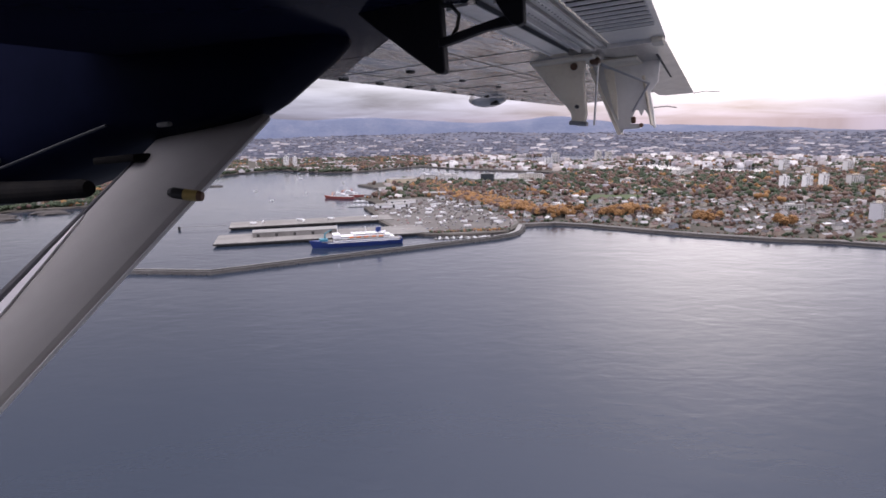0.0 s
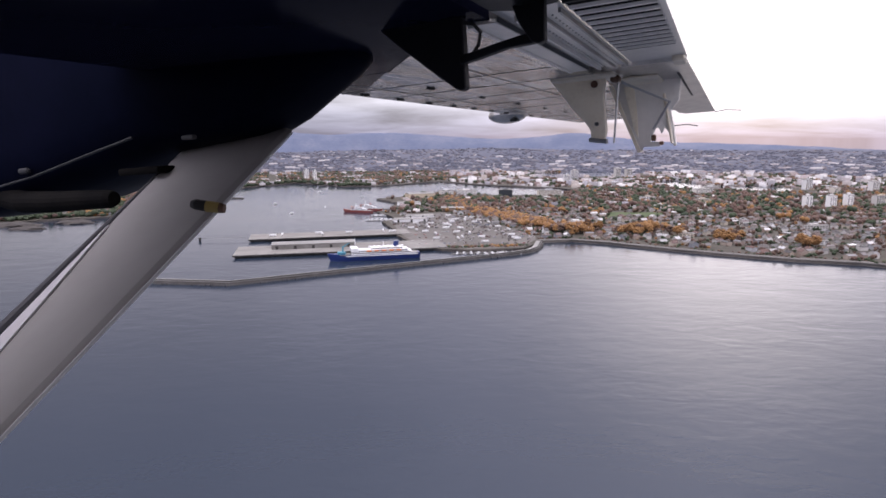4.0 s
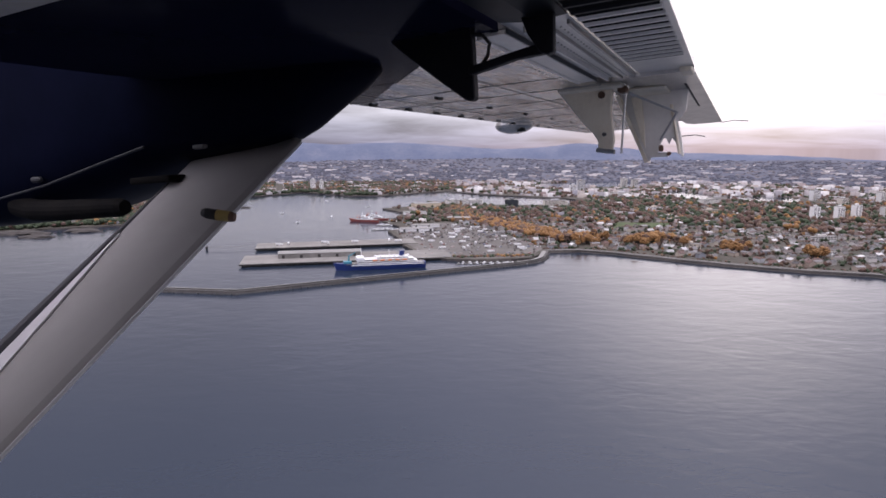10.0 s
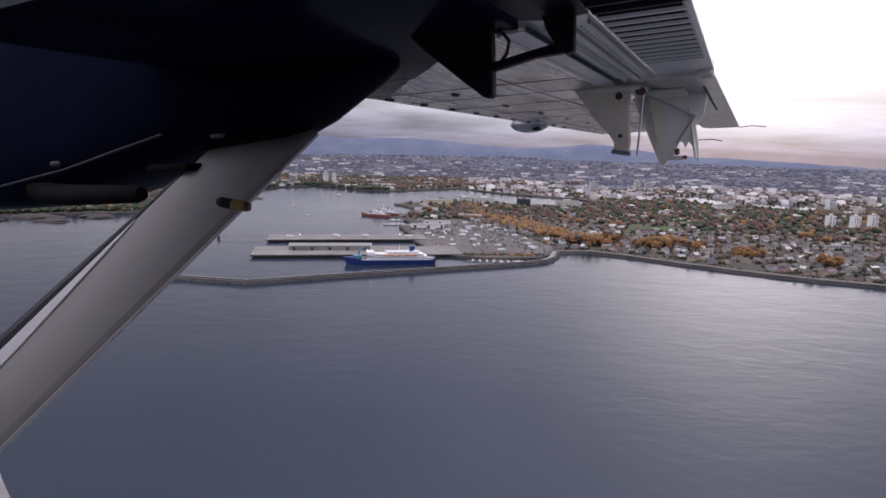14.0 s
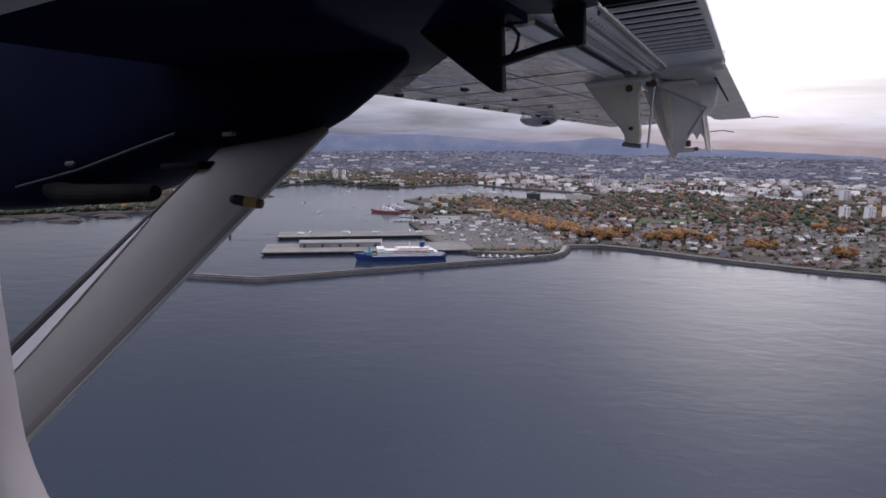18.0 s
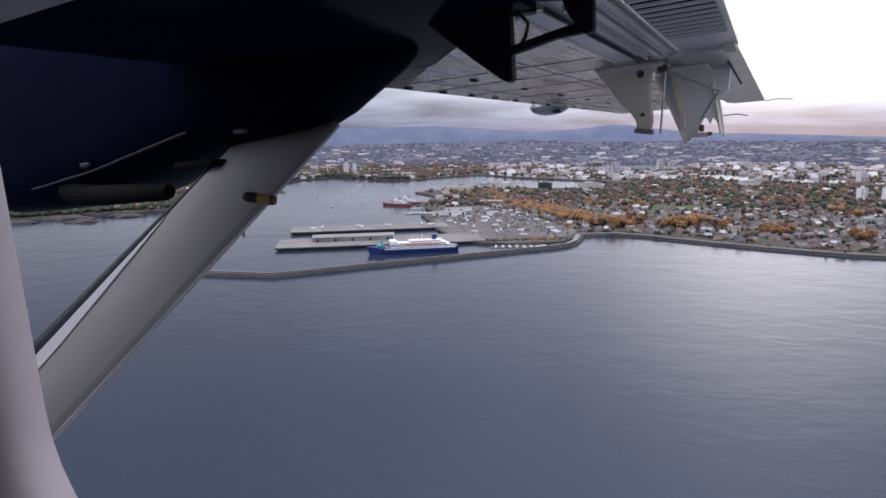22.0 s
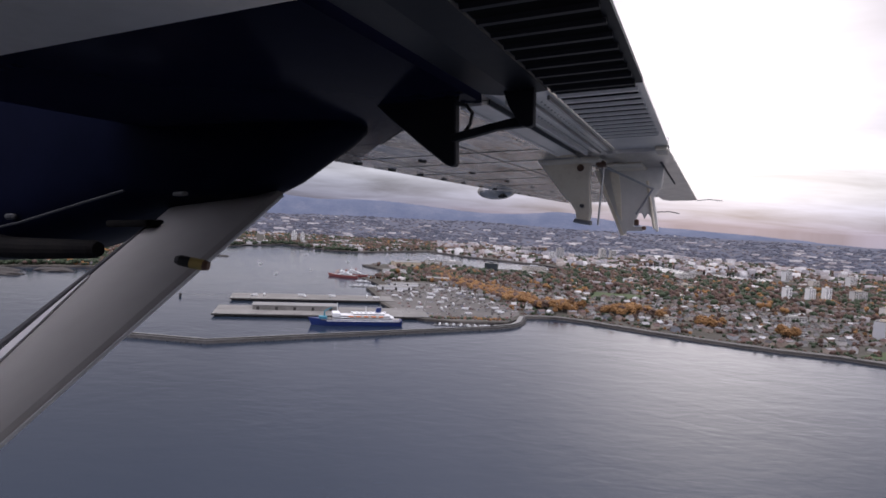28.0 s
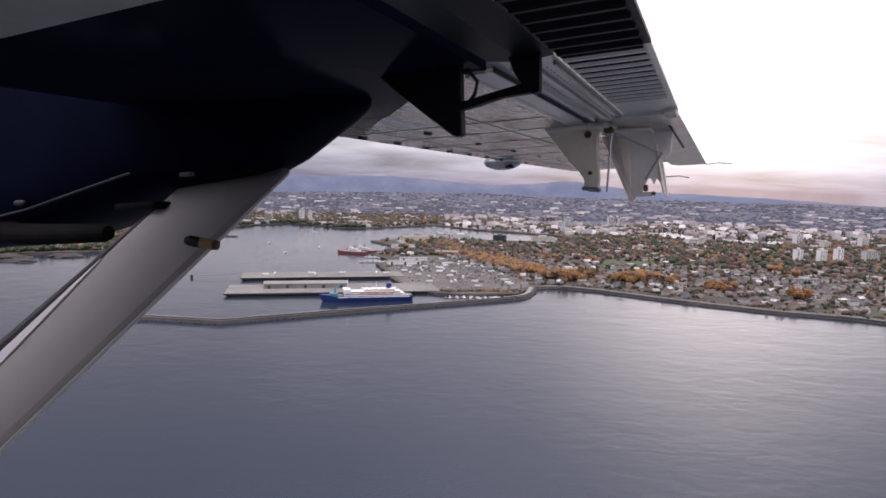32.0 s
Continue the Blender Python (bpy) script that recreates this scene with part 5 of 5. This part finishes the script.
part("bellcrank_bolt", tube([(3.96, 0.315, 0.005), (4.0, 0.315, 0.005)], 0.013, 8), RUST, b2)
part("control_rod", tube([(3.62, 0.49, LOW - 0.035), (4.0, 0.27, LOW - 0.14)], 0.007, 8), STEEL, plane)
part("hinge_arm_cover", bevelled(boxed(3.66, 4.3, 0.30, 0.50, LOW - 0.022, LOW - 0.004), 0.008, 1), WHITE_AC, plane)
for s, f, u, k in ((9.2, 0.05, 0.378, 0.32),):
    part("static_wick", tube([(s, f, u), (s, f - k * 0.45, u + 0.012), (s, f - k * 0.8, u - 0.004), (s, f - k, u - 0.012)], 0.006, 5), SEAM, plane, "thin bent static wick")
part("static_wick", tube([(4.05, 0.245, 0.105), (4.05, 0.17, 0.106), (4.05, 0.113, 0.092)], 0.003, 5), SEAM, plane)

# engine nacelle
rings = []
for f, mid, w, low, top, soft in ((1.13, 1.93, 0.05, 0.368, LOW + 0.03, 0.2), (1.15, 1.93, 0.10, 0.352, LOW + 0.05, 0.3), (1.22, 1.93, 0.14, 0.318, LOW + 0.05, 0.5), (1.34, 1.93, 0.17, 0.262, LOW + 0.06, 0.6), (1.475, 1.92, 0.19, 0.186, LOW + 0.08, 0.7), (1.595, 1.92, 0.21, 0.146, LOW + 0.08, 0.8), (1.665, 1.93, 0.24, 0.136, LOW + 0.08, 0.8), (1.74, 1.95, 0.28, 0.126, 0.5, 0.7), (1.90, 1.98, 0.33, 0.108, 0.6, 0.6), (2.10, 2.0, 0.36, 0.07, 0.72, 0.6), (2.40, 2.02, 0.38, 0.005, 0.78, 0.6), (2.75, 2.02, 0.38, -0.07, 0.80, 0.6), (3.15, 2.02, 0.37, -0.125, 0.80, 0.6), (3.6, 2.02, 0.35, -0.14, 0.78, 0.6), (4.1, 2.02, 0.31, -0.10, 0.70, 0.5), (4.5, 2.02, 0.25, -0.02, 0.60, 0.4)):
    c, h, ring = (low + top) / 2, (top - low) / 2, []
    for k in range(28):
        a = 2 * math.pi * k / 28
        ca, sa = math.cos(a), math.sin(a)
        e = 2 / (2 + 3 * soft)
        ring.append((mid + w * math.copysign(abs(ca) ** e, ca), f, c + h * math.copysign(abs(sa) ** e, sa)))
    rings.append(ring)
nac = part("engine_nacelle", loft(rings), NAVY, plane, "glossy dark navy engine nacelle", True)
part("nacelle_seam", tube([(1.655, 3.1, -0.01), (1.645, 2.6, 0.05), (1.645, 2.2, 0.125), (1.66, 2.0, 0.165)], 0.005, 6), SEAM_NAVY, nac, "worn metal cowling seam")
part("seam_fitting", bevelled(boxed(1.650, 1.675, 1.690, 1.745, 0.136, 0.152), 0.007, 2), SEAM, nac, "dull grey fitting at the seam's end")
part("cowl_latch", bevelled(boxed(1.635, 1.66, 2.62, 2.68, 0.065, 0.09), 0.008, 1), SEAM_NAVY, nac)
part("cowl_scoop", bevelled(boxed(1.655, 1.74, 1.885, 2.10, 0.026, 0.054), 0.010, 2), SOOT_SHADE_BLACK, nac, "black cooling scoop")
part("exhaust_stub", tube([(1.74, 2.95, -0.03), (1.69, 2.75, -0.052), (1.665, 2.55, -0.057), (1.66, 2.17, -0.058), (1.66, 2.145, -0.058)], [0.05, 0.048, 0.045, 0.036, 0.028], 16), SOOT_SHADE_BLACK, nac, "sooty black exhaust pipe")

# wing strut: a thick streamlined section
aero = [(0.0, 0.0), (0.015, 0.045), (0.04, 0.065), (0.30, 0.065), (0.57, 0.065), (0.59, 0.030), (0.60, 0.004), (0.60, -0.004), (0.46, -0.036), (0.32, -0.056), (0.20, -0.066), (0.10, -0.058), (0.03, -0.033)]


def strut_ring(s, f_fwd, f_aft, u_fwd, u_aft):
    out = []
    n = Vector((-0.52, 0, 0.854))
    for k, h in aero:
        t = k / 0.60
        p = Vector((s, f_fwd + (f_aft - f_fwd) * t, u_fwd + (u_aft - u_fwd) * t)) + n * h * 0.16
        out.append(p[:])
    return out


strut = part("wing_strut", loft([strut_ring(1.97 - 1.69 * q, 1.958 - 0.028 * q, 1.499 - 0.021 * q, 0.195 - 1.155 * q, 0.155 - 0.997 * q) for q in np.linspace(0, 1, 13)]), STRUT_GREY, plane, "broad grey wing strut")
# White tube stands in for the highlight along the trailing edge.
part("edge_highlight_strip", tube([(1.96, 1.497, 0.145), (0.28, 1.475, -0.846)], 0.0055, 6), SHIP_WHITE, strut, "white strip painted in as the trailing-edge highlight")


def strut_face(s, k, lift):
    """A point on the strut's upper face: k of the way from its leading to its trailing edge."""
    q = (1.97 - s) / 1.69
    f0, f1, u0, u1 = 1.958 - 0.028 * q, 1.499 - 0.021 * q, 0.195 - 1.155 * q, 0.155 - 0.997 * q
    return (s - 0.52 * lift, f0 + (f1 - f0) * k, u0 + (u1 - u0) * k + 0.854 * lift)


# Paler overlay paints the sky-lit leading facet onto the strut.
part("lit_edge_wedge", loft([[strut_face(s, k0, 0.016), strut_face(s, k1, 0.0165), strut_face(s, k1, 0.004), strut_face(s, k0, 0.004)] for s, k0, k1 in ((1.46, 0.05, 0.06), (0.97, 0.07, 0.25), (0.28, 0.10, 0.46))]), LIT_EDGE_GREY, strut, "pale wedge painted as the lit leading facet")
part("leading_edge_boot", tube([strut_face(1.72, 0.0, 0.0), strut_face(0.97, 0.0, 0.004), strut_face(0.28, 0.0, 0.008)], [0.008, 0.030, 0.052], 12), BOOT, strut, "dark leading-edge boot")
stub = part("strut_sensor", tube([(1.432, 1.502, -0.080), (1.436, 1.490, -0.082), (1.448, 1.457, -0.090)], [0.012, 0.017, 0.017], 12), BLACK, plane, "black probe with a yellow band on the strut")
part("probe_band", tube([(1.448, 1.457, -0.090), (1.462, 1.418, -0.098)], [0.018, 0.017], 12), YELLOW, stub)
part("probe_tip", tube([(1.462, 1.418, -0.098), (1.467, 1.404, -0.101)], [0.017, 0.014], 12), RUST, stub)

# cabin wall round the passenger's window
WIN_F0, WIN_F1, WIN_U0, WIN_U1, R = -0.19, 0.430, -0.245, 0.20, 0.10


def rounded(grow, n=9):
    pts = []
    for cf, cu, a0 in ((WIN_F1 - R, WIN_U1 - R, 0), (WIN_F0 + R, WIN_U1 - R, 90), (WIN_F0 + R, WIN_U0 + R, 180), (WIN_F1 - R, WIN_U0 + R, 270)):
        for k in range(n):
            a = radians(a0 + 90 * k / (n - 1))
            pts.append((cf + (R + grow) * math.cos(a), cu + (R + grow) * math.sin(a)))
    return pts


frame_rings = []
for g, s in ((0.0, 0.200), (-0.006, 0.185), (-0.004, 0.170), (0.012, 0.160), (0.080, 0.150), (0.085, 0.20)):
    frame_rings.append([(s, f, u) for f, u in rounded(g)])
frame_rings.append(frame_rings[0])
part("window_frame", loft(frame_rings, cap=False), TRIM, plane, "pinkish-grey moulded cabin window frame", True)
outer = []
inner = rounded(0.08)
for f, u in inner:
    d = Vector((f - 0.08, u + 0.02))
    k = min(2.2 / max(abs(d.x), 1e-6), (0.40 if d.y > 0 else 1.2) / max(abs(d.y), 1e-6))
    outer.append((0.08 + d.x * k, -0.02 + d.y * k))
wall_rings = [[(0.165, f, u) for f, u in inner], [(0.165, f, u) for f, u in outer], [(0.20, f, u) for f, u in outer], [(0.20, f, u) for f, u in inner]]
part("cabin_wall", loft([*wall_rings, wall_rings[0]], cap=False), CABIN, plane, "dim grey cabin wall")
part("cabin_ceiling", boxed(-1.4, 0.165, -2.1, 2.2, 0.345, 0.375), CABIN, plane)
part("cabin_floor", boxed(-1.4, 0.165, -2.1, 2.2, -1.25, -1.2), CABIN, plane)
part("cabin_far_wall", boxed(-1.45, -1.4, -2.1, 2.2, -1.25, 0.375), CABIN, plane)
part("bulkhead", boxed(-1.4, 0.165, 2.2, 2.25, -1.25, 0.375), CABIN, plane)
part("bulkhead", boxed(-1.4, 0.165, -2.15, -2.1, -1.25, 0.375), CABIN, plane)
